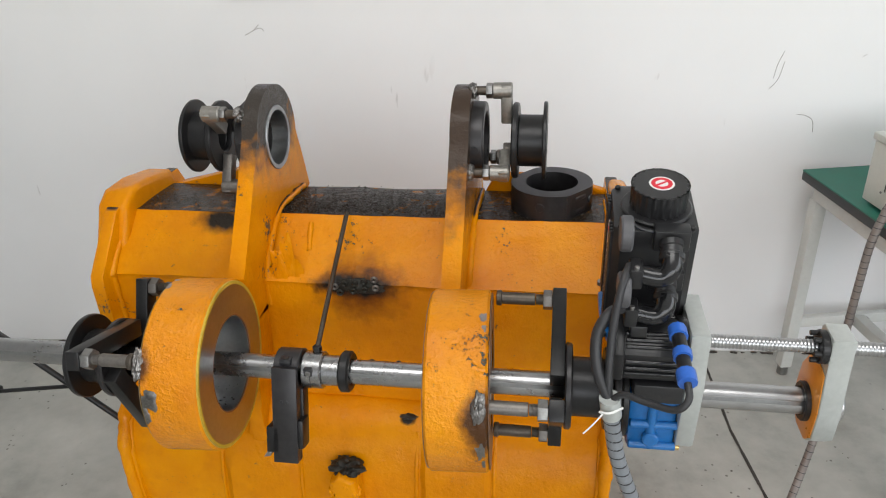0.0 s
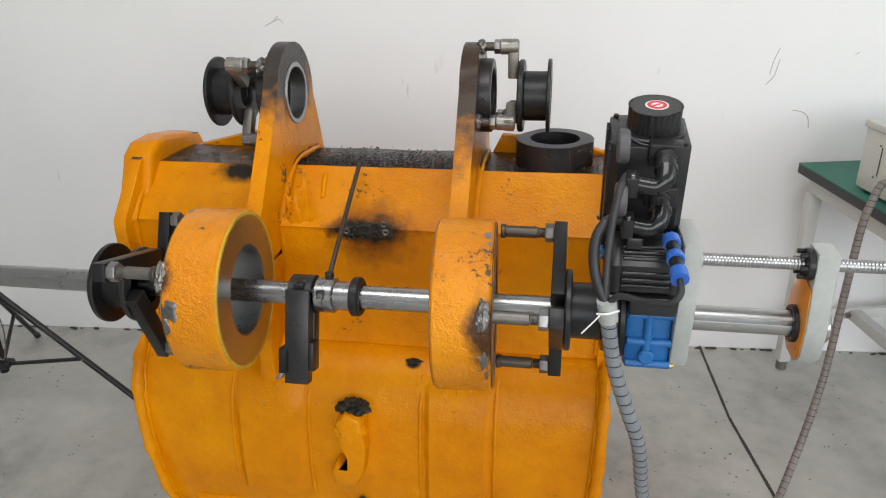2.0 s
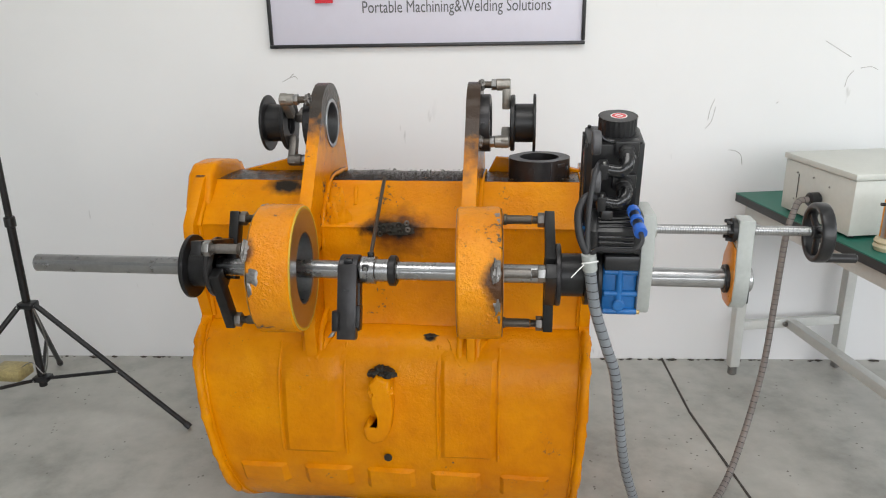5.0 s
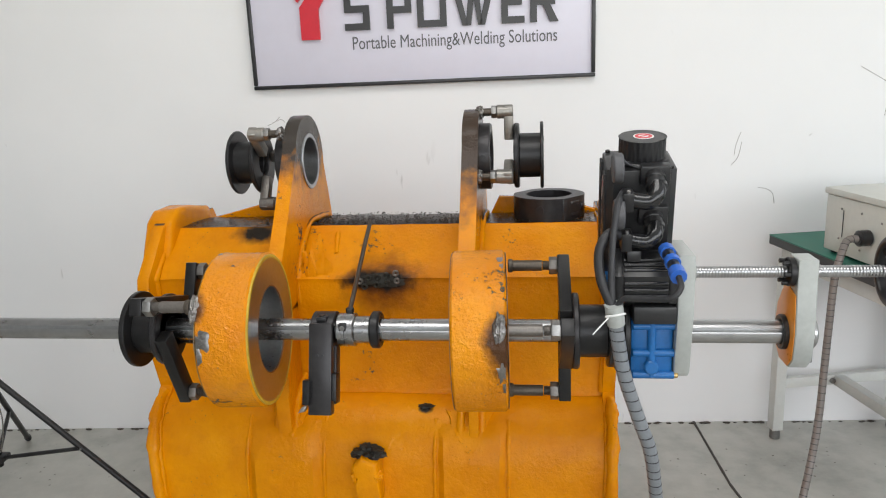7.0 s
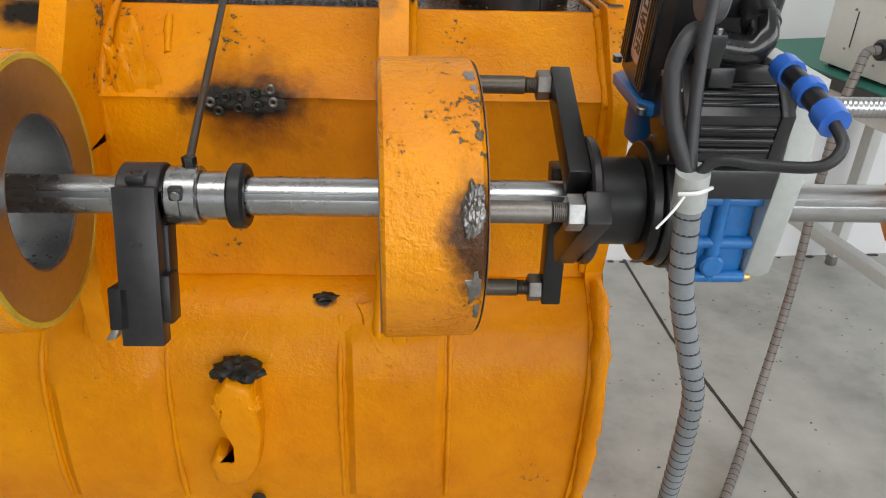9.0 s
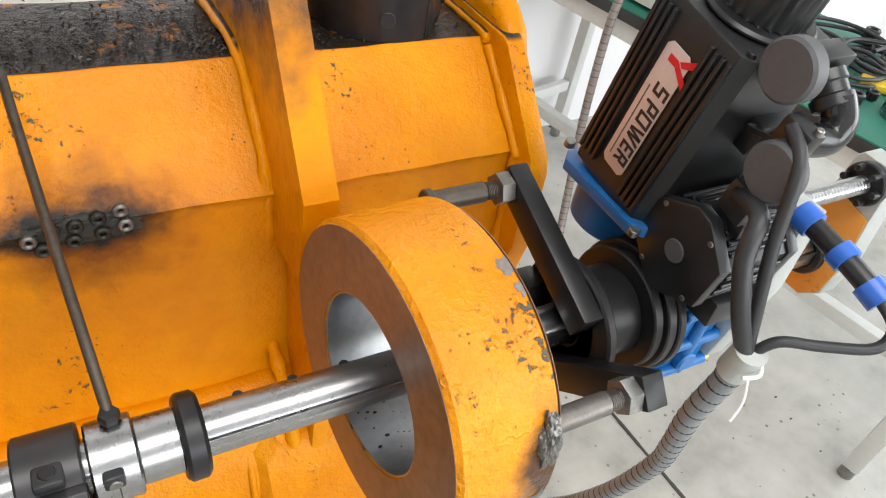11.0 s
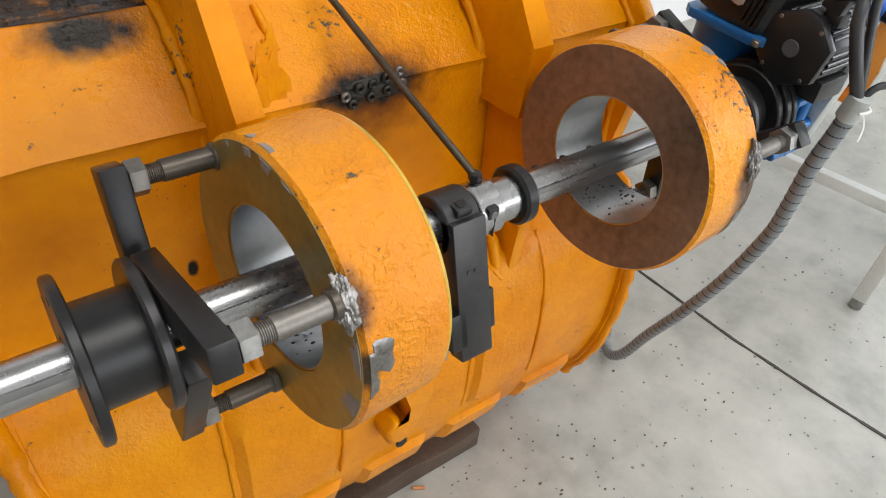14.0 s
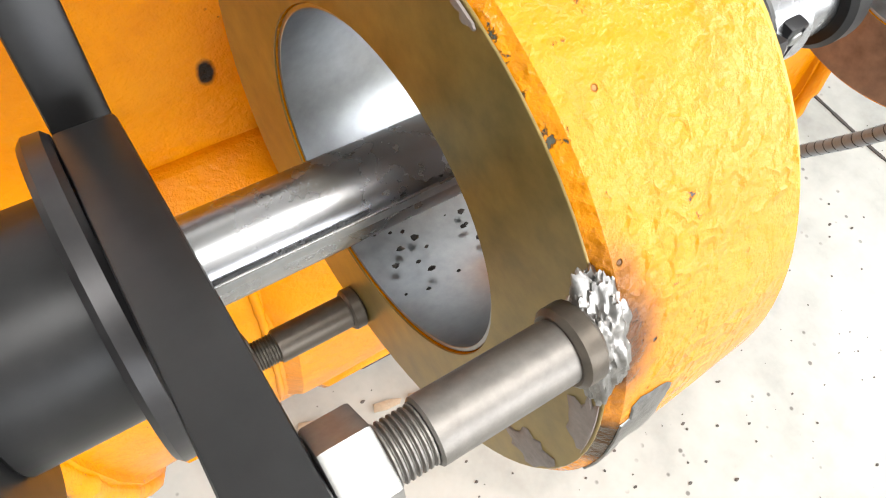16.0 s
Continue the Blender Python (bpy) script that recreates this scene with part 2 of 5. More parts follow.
def floor_material():
    m, nt, b = mat("grey_green_concrete", 0.42)
    p = nt.nodes.new("ShaderNodeNewGeometry").outputs["Position"]
    a, c, f = noise_of(nt, p, 1.6, 6, 0.65), noise_of(nt, p, 8, 6, 0.6), noise_of(nt, p, 90, 4)
    col = ramp(nt, calc(nt, "ADD", calc(nt, "MULTIPLY", a, 0.65), calc(nt, "MULTIPLY", c, 0.35)), (0.34, (0.26, 0.26, 0.233)), (0.5, (0.41, 0.405, 0.368)), (0.66, (0.51, 0.50, 0.458)))
    vor = nd(nt, "ShaderNodeTexVoronoi", Scale=26.0)
    nt.links.new(p, vor.inputs["Vector"])
    speck = calc(nt, "MULTIPLY", ramp(nt, vor.outputs["Distance"], (0.09, (1, 1, 1)), (0.15, (0, 0, 0))), ramp(nt, noise_of(nt, p, 5, 3), (0.52, (0, 0, 0)), (0.58, (1, 1, 1))))
    col = mixc(nt, calc(nt, "MULTIPLY", speck, 0.75), col, (0.07, 0.06, 0.05))
    nt.links.new(col, b.inputs["Base Color"])
    nt.links.new(calc(nt, "ADD", 0.26, calc(nt, "MULTIPLY", c, 0.3)), b.inputs["Roughness"])
    bump(nt, b, calc(nt, "ADD", f, c), 0.12, 0.002)
    return m


WALL, FLOOR = wall_material(), floor_material()
CEIL = plain("ceiling_paint", (0.72, 0.72, 0.71), 0.7, 0.0, 5, 0.05, 0.05)


# ---- mesh helpers ----
def link_mesh(name, bm, m, smooth=38):
    me = bpy.data.meshes.new(name)
    bmesh.ops.recalc_face_normals(bm, faces=bm.faces)
    for f in bm.faces:
        f.smooth = True
    for e in bm.edges:
        if len(e.link_faces) == 2 and e.calc_face_angle(0) > radians(smooth):
            e.smooth = False
    bm.to_mesh(me)
    bm.free()
    me.materials.append(m)
    return new(name, me)


def part(name, bm, m, parent, label=""):
    o = link_mesh(name, bm, m)
    o.parent = parent
    return tagged(o, label)


def thing(name, label, category, group="", kind=""):
    return tagged(new(name), label, category, group, kind)


def single(name, bm, m, label, category, group="", kind=""):
    return tagged(link_mesh(name, bm, m), label, category, group, kind)


def box(x0, x1, y0, y1, z0, z1, bev=0.002, m=None, into=None):
    bm = bmesh.new()
    bmesh.ops.create_cube(bm, size=1)
    bmesh.ops.transform(bm, matrix=Matrix.LocRotScale(((x0 + x1) / 2, (y0 + y1) / 2, (z0 + z1) / 2), None, (x1 - x0, y1 - y0, z1 - z0)), verts=bm.verts)
    if bev:
        bmesh.ops.bevel(bm, geom=bm.edges[:], offset=bev, segments=2, affect="EDGES", profile=0.5)
    return moved(bm, m, into)


def moved(bm, m=None, into=None):
    if m is not None:
        bmesh.ops.transform(bm, matrix=m, verts=bm.verts)
    if into is not None:
        me = bpy.data.meshes.new("tmp")
        bm.to_mesh(me)
        bm.free()
        into.from_mesh(me)
        bpy.data.meshes.remove(me)
        return into
    return bm


TURNS = {"x": Matrix.Rotation(radians(90), 4, "Y"), "y": Matrix.Rotation(radians(-90), 4, "X"), "z": Matrix.Identity(4)}


def lathe(profile, axis="x", at=(0, 0, 0), seg=48, into=None, closed=True, m=None):
    """Turn a closed profile of (along, radius) about an axis."""
    bm = bmesh.new()
    rings = [[bm.verts.new((r * math.cos(2 * math.pi * k / seg), r * math.sin(2 * math.pi * k / seg), h)) for k in range(seg)] for h, r in profile]
    n = len(rings)
    for i in range(n if closed else n - 1):
        a, b = rings[i], rings[(i + 1) % n]
        for k in range(seg):
            q = (a[k], a[(k + 1) % seg], b[(k + 1) % seg], b[k])
            bm.faces.new(q)
    bmesh.ops.remove_doubles(bm, verts=bm.verts, dist=1e-6)
    t = TURNS[axis]
    bmesh.ops.transform(bm, matrix=Matrix.Translation(at) @ t, verts=bm.verts)
    return moved(bm, m, into)


def rod(a0, a1, r, axis="x", at=(0, 0), bev=0.0015, seg=40, into=None, m=None):
    """A round bar with a small chamfer, from a0 to a1 along an axis."""
    pos = {"x": (0, at[0], at[1]), "y": (at[0], 0, at[1]), "z": (at[0], at[1], 0)}[axis]
    return lathe([(a0, 1e-7), (a0, r - bev), (a0 + bev, r), (a1 - bev, r), (a1, r - bev), (a1, 1e-7)], axis, pos, seg, into, False, m)


def ring(a0, a1, ri, ro, axis="x", at=(0, 0), bev=0.002, seg=56, into=None, m=None):
    pos = {"x": (0, at[0], at[1]), "y": (at[0], 0, at[1]), "z": (at[0], at[1], 0)}[axis]
    return lathe([(a0, ri + bev), (a0, ro - bev), (a0 + bev, ro), (a1 - bev, ro), (a1, ro - bev), (a1, ri + bev), (a1 - bev, ri), (a0 + bev, ri)], axis, pos, seg, into, True, m)


def prism(poly, a0, a1, axis="x", bev=0.003, into=None, m=None, segs=2):
    """A flat plate from an outline; axis x: outline in (y, z); y: (x, z); z: (x, y)."""
    put = {"x": lambda u, v, a: (a, u, v), "y": lambda u, v, a: (u, a, v), "z": lambda u, v, a: (u, v, a)}[axis]
    bm = bmesh.new()
    lo, hi = [bm.verts.new(put(u, v, a0)) for u, v in poly], [bm.verts.new(put(u, v, a1)) for u, v in poly]
    n = len(poly)
    caps = [bm.faces.new(lo), bm.faces.new(hi)]
    for i in range(n):
        bm.faces.new((lo[i], lo[(i + 1) % n], hi[(i + 1) % n], hi[i]))
    if bev:
        edges = list({e for f in caps for e in f.edges})
        bmesh.ops.bevel(bm, geom=edges, offset=bev, segments=segs, affect="EDGES", profile=0.5)
    return moved(bm, m, into)


def plate_hole(poly, c, r, a0, a1, axis="x", seg=40, into=None, m=None):
    """A star-shaped plate about c with a round hole, as one closed mesh."""
    put = {"x": lambda u, v, a: (a, u, v), "y": lambda u, v, a: (u, a, v), "z": lambda u, v, a: (u, v, a)}[axis]
    pts = []
    n = len(poly)
    for i in range(n):
        (u0, v0), (u1, v1) = poly[i], poly[(i + 1) % n]
        k = max(1, int(math.hypot(u1 - u0, v1 - v0) / 0.02))
        pts += [(u0 + (u1 - u0) * j / k, v0 + (v1 - v0) * j / k) for j in range(k)]
    bm = bmesh.new()
    rows = []
    for u, v in pts:
        d = math.hypot(u - c[0], v - c[1])
        h = (c[0] + (u - c[0]) / d * r, c[1] + (v - c[1]) / d * r)
        rows.append([bm.verts.new(put(*q)) for q in ((*h, a0), (u, v, a0), (u, v, a1), (*h, a1))])
    for i in range(len(rows)):
        a, b = rows[i], rows[(i + 1) % len(rows)]
        for k in range(4):
            bm.faces.new((a[k], b[k], b[(k + 1) % 4], a[(k + 1) % 4]))
    return moved(bm, m, into)


def smooth_path(points, step=6):
    pts = [Vector(p) for p in points]
    out = []
    for i in range(len(pts) - 1):
        p0, p1, p2, p3 = pts[max(0, i - 1)], pts[i], pts[i + 1], pts[min(len(pts) - 1, i + 2)]
        for k in range(step):
            t = k / step
            out.append(0.5 * (2 * p1 + (p2 - p0) * t + (2 * p0 - 5 * p1 + 4 * p2 - p3) * t * t + (3 * p1 - p0 - 3 * p2 + p3) * t ** 3))
    return out + [pts[-1]]


def tube(points, r, seg=14, step=6, into=None, ridge=0.0):
    """A round hose or cable along a smooth path; ridge: depth of the wrap's edges."""
    path = smooth_path(points, step)
    bm = bmesh.new()
    rings, ref = [], Vector((0.3, 0.2, 1)).normalized()
    for i, p in enumerate(path):
        d = (path[min(i + 1, len(path) - 1)] - path[max(i - 1, 0)]).normalized()
        a = d.cross(ref).normalized()
        ref = a.cross(d)
        rr = r * (1 - ridge if i % 2 and ridge else 1)
        rings.append([bm.verts.new(p + rr * (math.cos(2 * math.pi * k / seg) * a + math.sin(2 * math.pi * k / seg) * ref)) for k in range(seg)])
    for a, b in zip(rings, rings[1:]):
        for k in range(seg):
            bm.faces.new((a[k], a[(k + 1) % seg], b[(k + 1) % seg], b[k]))
    bm.faces.new(rings[0])
    bm.faces.new(rings[-1])
    return moved(bm, None, into)


def hexnut(a0, a1, r, axis="x", at=(0, 0), hole=0.0, into=None):
    poly = [(at[0] + r * math.cos(radians(60 * k + 10)), at[1] + r * math.sin(radians(60 * k + 10))) for k in range(6)]
    return prism(poly, a0, a1, axis, 0.0016, into)


def thread(a0, a1, r, axis, at, pitch, into=None, seg=28):
    prof, a = [(a0, 1e-7)], a0
    while a < a1:
        prof += [(a, r * 0.9), (a + pitch * 0.3, r), (a + pitch * 0.6, r), (a + pitch * 0.9, r * 0.9)]
        a += pitch
    prof += [(a1, r * 0.9), (a1, 1e-7)]
    pos = {"x": (0, at[0], at[1]), "y": (at[0], 0, at[1]), "z": (at[0], at[1], 0)}[axis]
    return lathe(prof, axis, pos, seg, into, False)


def lump(at, size, seed, rough=0.35, sub=3, into=None):
    """A knobbly bead of weld or dirt."""
    bm = bmesh.new()
    bmesh.ops.create_icosphere(bm, subdivisions=sub, radius=1)
    for v in bm.verts:
        n = noise.noise(v.co * 2.2 + Vector((seed, seed * 2.1, 0))) + 0.55 * noise.noise(v.co * 5 + Vector((seed, 0, 7))) + (0.4 * noise.noise(v.co * 11 + Vector((0, seed, 3))) if sub > 3 else 0)
        v.co = Vector((v.co.x * size[0], v.co.y * size[1], v.co.z * size[2])) * (1 + rough * n)
    bmesh.ops.translate(bm, vec=at, verts=bm.verts)
    return moved(bm, None, into)


# ---- the room ----
BACK, LEFT, RIGHT, REAR, TOP = 1.884, -5.0, 5.0, -5.0, 4.0
tagged(link_mesh("floor", box(LEFT - 0.2, RIGHT + 0.2, REAR - 0.2, BACK + 0.5, -0.2, 0, 0), FLOOR), "grey-green polished concrete workshop floor with specks and stains", "floor", "", "structure")
# the back wall stands a little askew to the bar
SKEW = Matrix.Translation((1.12, 1.896, 0)) @ Matrix.Rotation(radians(4.0), 4, "Z") @ Matrix.Translation((-1.12, -BACK, 0))
tagged(link_mesh("wall_north", box(LEFT - 1.5, RIGHT + 0.7, BACK, BACK + 0.2, 0, TOP, 0, SKEW), WALL), "white painted plaster wall with scuffs and scratches", "wall", "", "structure")


# walls out of view; their openings are assumed and sized for the light
def wall_with_opening(name, a0, a1, w0, w1, place):
    bm = bmesh.new()
    for u0, u1, z0, z1 in ((a0, w0, 0, TOP), (w1, a1, 0, TOP), (w0, w1, 0, 1.3), (w0, w1, 3.4, TOP)):
        box(*place(u0, u1), z0, z1, 0, None, bm)
    return tagged(link_mesh(name, bm, WALL), "unseen white wall with an assumed window opening for light", "wall", "", "structure")


wall_with_opening("wall_south", LEFT - 0.2, RIGHT + 0.2, -0.95, 4.85, lambda a, b: (a, b, REAR - 0.2, REAR))
wall_with_opening("wall_east", REAR, BACK + 0.5, -4.0, 0.8, lambda a, b: (RIGHT, RIGHT + 0.2, a, b))
# unseen west wall and ceiling close the room
tagged(link_mesh("wall_west", box(LEFT - 0.2, LEFT, REAR, BACK + 0.1, 0, TOP, 0), WALL), "white painted plaster wall", "wall", "", "structure")
tagged(link_mesh("ceiling", box(LEFT - 0.2, RIGHT + 0.2, REAR - 0.2, BACK + 0.5, TOP, TOP + 0.2, 0), CEIL), "plain white ceiling", "ceiling", "", "structure")
# saw-cut joint in the slab: a thin dark groove line made of short uneven strips
JOINT = [(1.124, 1.90), (1.158, 1.36), (1.224, 0.953), (1.273, 0.645), (1.296, 0.25), (1.333, -0.03), (1.364, -0.215), (1.52, -1.2), (1.75, -3.0)]
bm = bmesh.new()
for (xa, ya), (xb, yb) in zip(JOINT, JOINT[1:]):
    k = max(2, int(abs(yb - ya) / 0.04))
    for i in range(k):
        t0, t1, w = i / k, (i + 1) / k, 0.0035 + 0.0022 * random.random()
        x0, y0, x1, y1 = xa + (xb - xa) * t0, ya + (yb - ya) * t0, xa + (xb - xa) * t1, ya + (yb - ya) * t1
        prism([(x0 - w, y0), (x1 - w, y1), (x1 + w, y1), (x0 + w, y0)], 0.0005, 0.0035, "z", 0, bm)
tagged(link_mesh("floor_joint", bm, plain("dirty_joint_filler", (0.05, 0.042, 0.036), 0.7, 0, 80, 0.4, 0.4)), "dark dirty expansion joint across the concrete floor", "floor joint", "", "structure")
bm = bmesh.new()
random.seed(3)
for i in range(150):
    x, y = random.uniform(-2.6, 3.0), 1.872 - abs(random.gauss(0, 0.006))
    s = random.uniform(0.003, 0.012)
    lump(tuple(SKEW @ Vector((x, y, s * 0.3))), (s * 1.6, s * 0.7, s * 0.5), i, 0.4, 1, bm)
tagged(link_mesh("wall_foot_dirt", bm, plain("dry_dirt", (0.07, 0.06, 0.05), 0.8, 0, 90, 0.4, 0.4)), "dark crumbs of dirt along the foot of the wall", "dirt", "", "stuff")
bm = bmesh.new()
for i in range(460):
    x, y = random.uniform(-0.6, 1.9), random.uniform(-0.7, 1.6)
    if random.random() < 0.55:
        x, y = random.gauss(0.35, 0.4), random.gauss(0.15, 0.28)
    s = random.uniform(0.0008, 0.0036)
    lump((x, y, s * 0.35), (s * random.uniform(0.7, 2), s, s * 0.5), i, 0.4, 1, bm)
tagged(link_mesh("floor_crumbs", bm, plain("dark_floor_crumbs", (0.085, 0.070, 0.060), 0.7, 0, 90, 0.5, 0.4)), "dark metal crumbs and grit scattered on the concrete", "crumbs", "", "stuff")

# ---- the sign on the wall ----
sign = thing("wall_sign", "lilac-white framed sign with raised lettering on the wall", "sign")
SX0, SX1, SZ0, SZ1 = -0.797, 0.652, 1.594, 2.136
part("board", box(SX0 + 0.01, SX1 - 0.01, BACK - 0.022, BACK - 0.001, SZ0 + 0.01, SZ1 - 0.01, 0.001), BOARD, sign)
for z0, z1 in ((SZ0, SZ0 + 0.016), (SZ1 - 0.016, SZ1)):
    part("frame_rail", box(SX0, SX1, BACK - 0.034, BACK - 0.002, z0, z1, 0.003), INK, sign, "black frame rail")
for x0, x1 in ((SX0, SX0 + 0.016), (SX1 - 0.016, SX1)):
    part("frame_stile", box(x0, x1, BACK - 0.033, BACK - 0.002, SZ0 + 0.017, SZ1 - 0.017, 0.003), INK, sign, "black frame stile")


def text(name, body, size, at, rot, m, parent, depth=0.001, label="", width=None):
    cu = bpy.data.curves.new(name, "FONT")
    cu.body, cu.size, cu.extrude, cu.resolution_u = body, size, depth, 3
    tmp = bpy.data.objects.new("tmp", cu)
    scene.collection.objects.link(tmp)
    me = bpy.data.meshes.new_from_object(tmp.evaluated_get(bpy.context.evaluated_depsgraph_get()))
    bpy.data.objects.remove(tmp)
    if width:
        xs = [v.co.x for v in me.vertices]
        k = width / (max(xs) - min(xs))
        for v in me.vertices:
            v.co.x = (v.co.x - min(xs)) * k
    me.materials.clear()
    me.materials.append(m)
    o = new(name, me)
    o.matrix_world = pose(*at, *rot)
    o.parent = parent
    return tagged(o, label)


text("slogan", "Portable Machining&Welding Solutions", 0.075, (-0.359, BACK - 0.0235, 1.745), (90, 0, 0), GREYINK, sign, 0.0005, "dark grey lettering", 0.855)


def emblem(parent, m, s, depth, colour, sub):
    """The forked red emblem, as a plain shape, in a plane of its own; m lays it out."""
    for poly in ([(0, 0), (0.22, 0), (0.22, 0.34), (0.60, 0.92), (0.36, 0.92), (0.12, 0.52), (0.0, 0.36)], [(-0.02, 0.42), (0.10, 0.56), (-0.12, 0.92), (-0.38, 0.92)]):
        part(sub, prism([(u * s, v * s) for u, v in poly], 0, depth, "z", 0, None, m), colour, parent, "red emblem limb")


def glyph_bars(parent, m, s, depth, colour):
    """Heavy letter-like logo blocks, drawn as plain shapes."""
    def add(*polys):
        bmx = bmesh.new()
        for p in polys:
            prism([(u * s, v * s) for u, v in p], 0, depth, "z", 0, bmx, m)
        part("logo_block", bmx, colour, parent, "heavy black logo block")

    def r(x0, x1, y0, y1):
        return [(x0, y0), (x1, y0), (x1, y1), (x0, y1)]
    add(r(0, .62, 0, .16), r(.46, .62, .16, .42), r(0, .62, .42, .58), r(0, .16, .58, .84), r(0, .62, .84, 1))
    add(r(1.05, 1.21, 0, 1), r(1.21, 1.66, .84, 1), r(1.21, 1.66, .36, .52), r(1.50, 1.66, .52, .84))
    add(r(1.80, 1.96, 0, 1), r(1.96, 2.36, .84, 1), r(1.96, 2.36, 0, .16), r(2.36, 2.52, 0, 1))
    add([(2.64, 1), (2.90, 0), (3.04, 0), (2.81, 1)], [(2.98, 0), (3.12, 0), (3.24, 1), (3.10, 1)], [(3.14, 1), (3.28, 0), (3.40, 0), (3.30, 1)], [(3.32, 0), (3.46, 0), (3.72, 1), (3.55, 1)])
    add(r(3.86, 4.02, 0, 1), r(4.02, 4.42, .84, 1), r(4.02, 4.36, .42, .58), r(4.02, 4.42, 0, .16))
    add(r(4.56, 4.72, 0, 1), r(4.72, 5.16, .84, 1), r(4.72, 5.16, .40, .56), r(5.0, 5.16, .56, .84), [(4.86, .40), (5.04, .40), (5.24, 0), (5.04, 0)])


M_SIGN = Matrix(((1, 0, 0, 0), (0, 0, -1, BACK - 0.023), (0, 1, 0, 0), (0, 0, 0, 1)))
emblem(sign, Matrix.Translation((-0.572, 0, 1.791)) @ M_SIGN, 0.36, 0.016, RED, "emblem_limb")
glyph_bars(sign, Matrix.Translation((-0.385, 0, 1.822)) @ M_SIGN, 0.169, 0.014, INK)

sign.matrix_world = SKEW

# ---- the bucket ----
bucket = thing("excavator_bucket", "orange painted excavator bucket standing on timber, chipped and sooty", "bucket")
PROFILE = [(0.79, 1.222), (0.72, 1.227), (0.60, 1.230), (0.585, 1.222), (0.47, 1.125), (0.462, 1.10), (0.453, 0.97), (0.443, 0.815), (0.428, 0.802), (0.390, 0.786), (0.347, 0.748), (0.312, 0.68), (0.295, 0.58), (0.290, 0.48), (0.300, 0.38), (0.325, 0.29), (0.365, 0.21), (0.42, 0.15), (0.50, 0.11), (0.62, 0.09), (0.80, 0.085), (1.15, 0.085)]
BX0, BX1 = -0.635, 0.590


def taper(x, z):
    """The bucket narrows towards its heel."""
    t = max(0.0, 1.15 - z)
    return x + (0.055 * t + 0.055 * t * t if x < -0.3 else -0.008 * t - 0.03 * t * t if x > 0.3 else 0) * min(1.0, (abs(x) - 0.3) / 0.3 if abs(x) > 0.3 else 0)


def tapered(bm):
    for v in bm.verts:
        v.co.x = taper(v.co.x, v.co.z)
    return bm



def shell(profile, x0, x1, nx, thick, dent):
    bm = bmesh.new()
    pts = [p.copy() for p in smooth_path([(0, y, z) for y, z in profile], 3)]
    inner = []
    for i, p in enumerate(pts):
        d = pts[min(i + 1, len(pts) - 1)] - pts[max(i - 1, 0)]
        inner.append(p + Vector((0, -d.z, d.y)).normalized() * thick)
    loop = pts + inner[::-1]
    grid = []
    for a in range(nx + 1):
        x = x0 + (x1 - x0) * a / nx
        row = []
        for p in loop:
            q = Vector((x, p.y, p.z))
            n = noise.noise(q * 5.0) + 0.5 * noise.noise(q * 13.0)
            row.append(bm.verts.new(q + Vector((0, dent * n, dent * 0.4 * n))))
        grid.append(row)
    n = len(loop)
    for a in range(nx):
        for k in range(n):
            bm.faces.new((grid[a][k], grid[a][(k + 1) % n], grid[a + 1][(k + 1) % n], grid[a + 1][k]))
    bm.faces.new(grid[0])
    bm.faces.new(grid[-1])
    return bm


part("shell", tapered(shell(PROFILE, BX0, BX1, 70, 0.03, 0.004)), ORANGE, bucket)
side_outline = [(y - (0.012 if z < 0.82 else 0.05), z - (0.012 if z < 0.12 else 0) + (0.022 if z > 1.2 else 0)) for y, z in PROFILE] + [(1.2, 0.3), (1.05, 0.9), (0.86, 1.24)]
for name, x0, x1 in (("side_plate", BX0 - 0.025, BX0 + 0.01), ("side_plate", BX1 - 0.01, BX1 + 0.022)):
    part(name, tapered(prism(side_outline, x0, x1, "x", 0.004)), ORANGE, bucket, "thick side plate with worn edge")


def bead(points, r, seed, n=60):
    """A hand-laid weld or rim bead of uneven thickness."""
    path = smooth_path(points, max(3, n // len(points)))
    bm = bmesh.new()
    rings, ref = [], Vector((1, 0.2, 0.1)).normalized()
    for i, p in enumerate(path):
        d = (path[min(i + 1, len(path) - 1)] - path[max(i - 1, 0)]).normalized()
        a = d.cross(ref).normalized()
        ref = a.cross(d)
        rr = r * (0.85 + 0.35 * noise.noise(p * 30 + Vector((seed, 0, 0))) + 0.22 * noise.noise(p * 90))
        rings.append([bm.verts.new(p + rr * (math.cos(k * math.pi / 5) * a + math.sin(k * math.pi / 5) * ref)) for k in range(10)])
    for a, b in zip(rings, rings[1:]):
        for k in range(10):
            bm.faces.new((a[k], a[(k + 1) % 10], b[(k + 1) % 10], b[k]))
    bm.faces.new(rings[0])
    bm.faces.new(rings[-1])
    return bm


for x, s in ((BX0 + 0.012, 1), (BX1 - 0.012, 2)):
    part("edge_weld", tapered(bead([(x, y - 0.006, z) for y, z in PROFILE[3:8]], 0.009, s)), ORANGE, bucket, "painted weld bead")
    part("edge_weld", bead([(x, y + 0.002, z + 0.003) for y, z in PROFILE[1:4]], 0.008, s + 3), ORANGE, bucket, "painted weld bead")
    part("rim_bead", tapered(bead([(x + (-0.022 if s == 1 else 0.022), y - 0.012, z) for y, z in PROFILE[8:17]], 0.017, s + 5)), ORANGE, bucket, "rounded rolled rim of the shell")
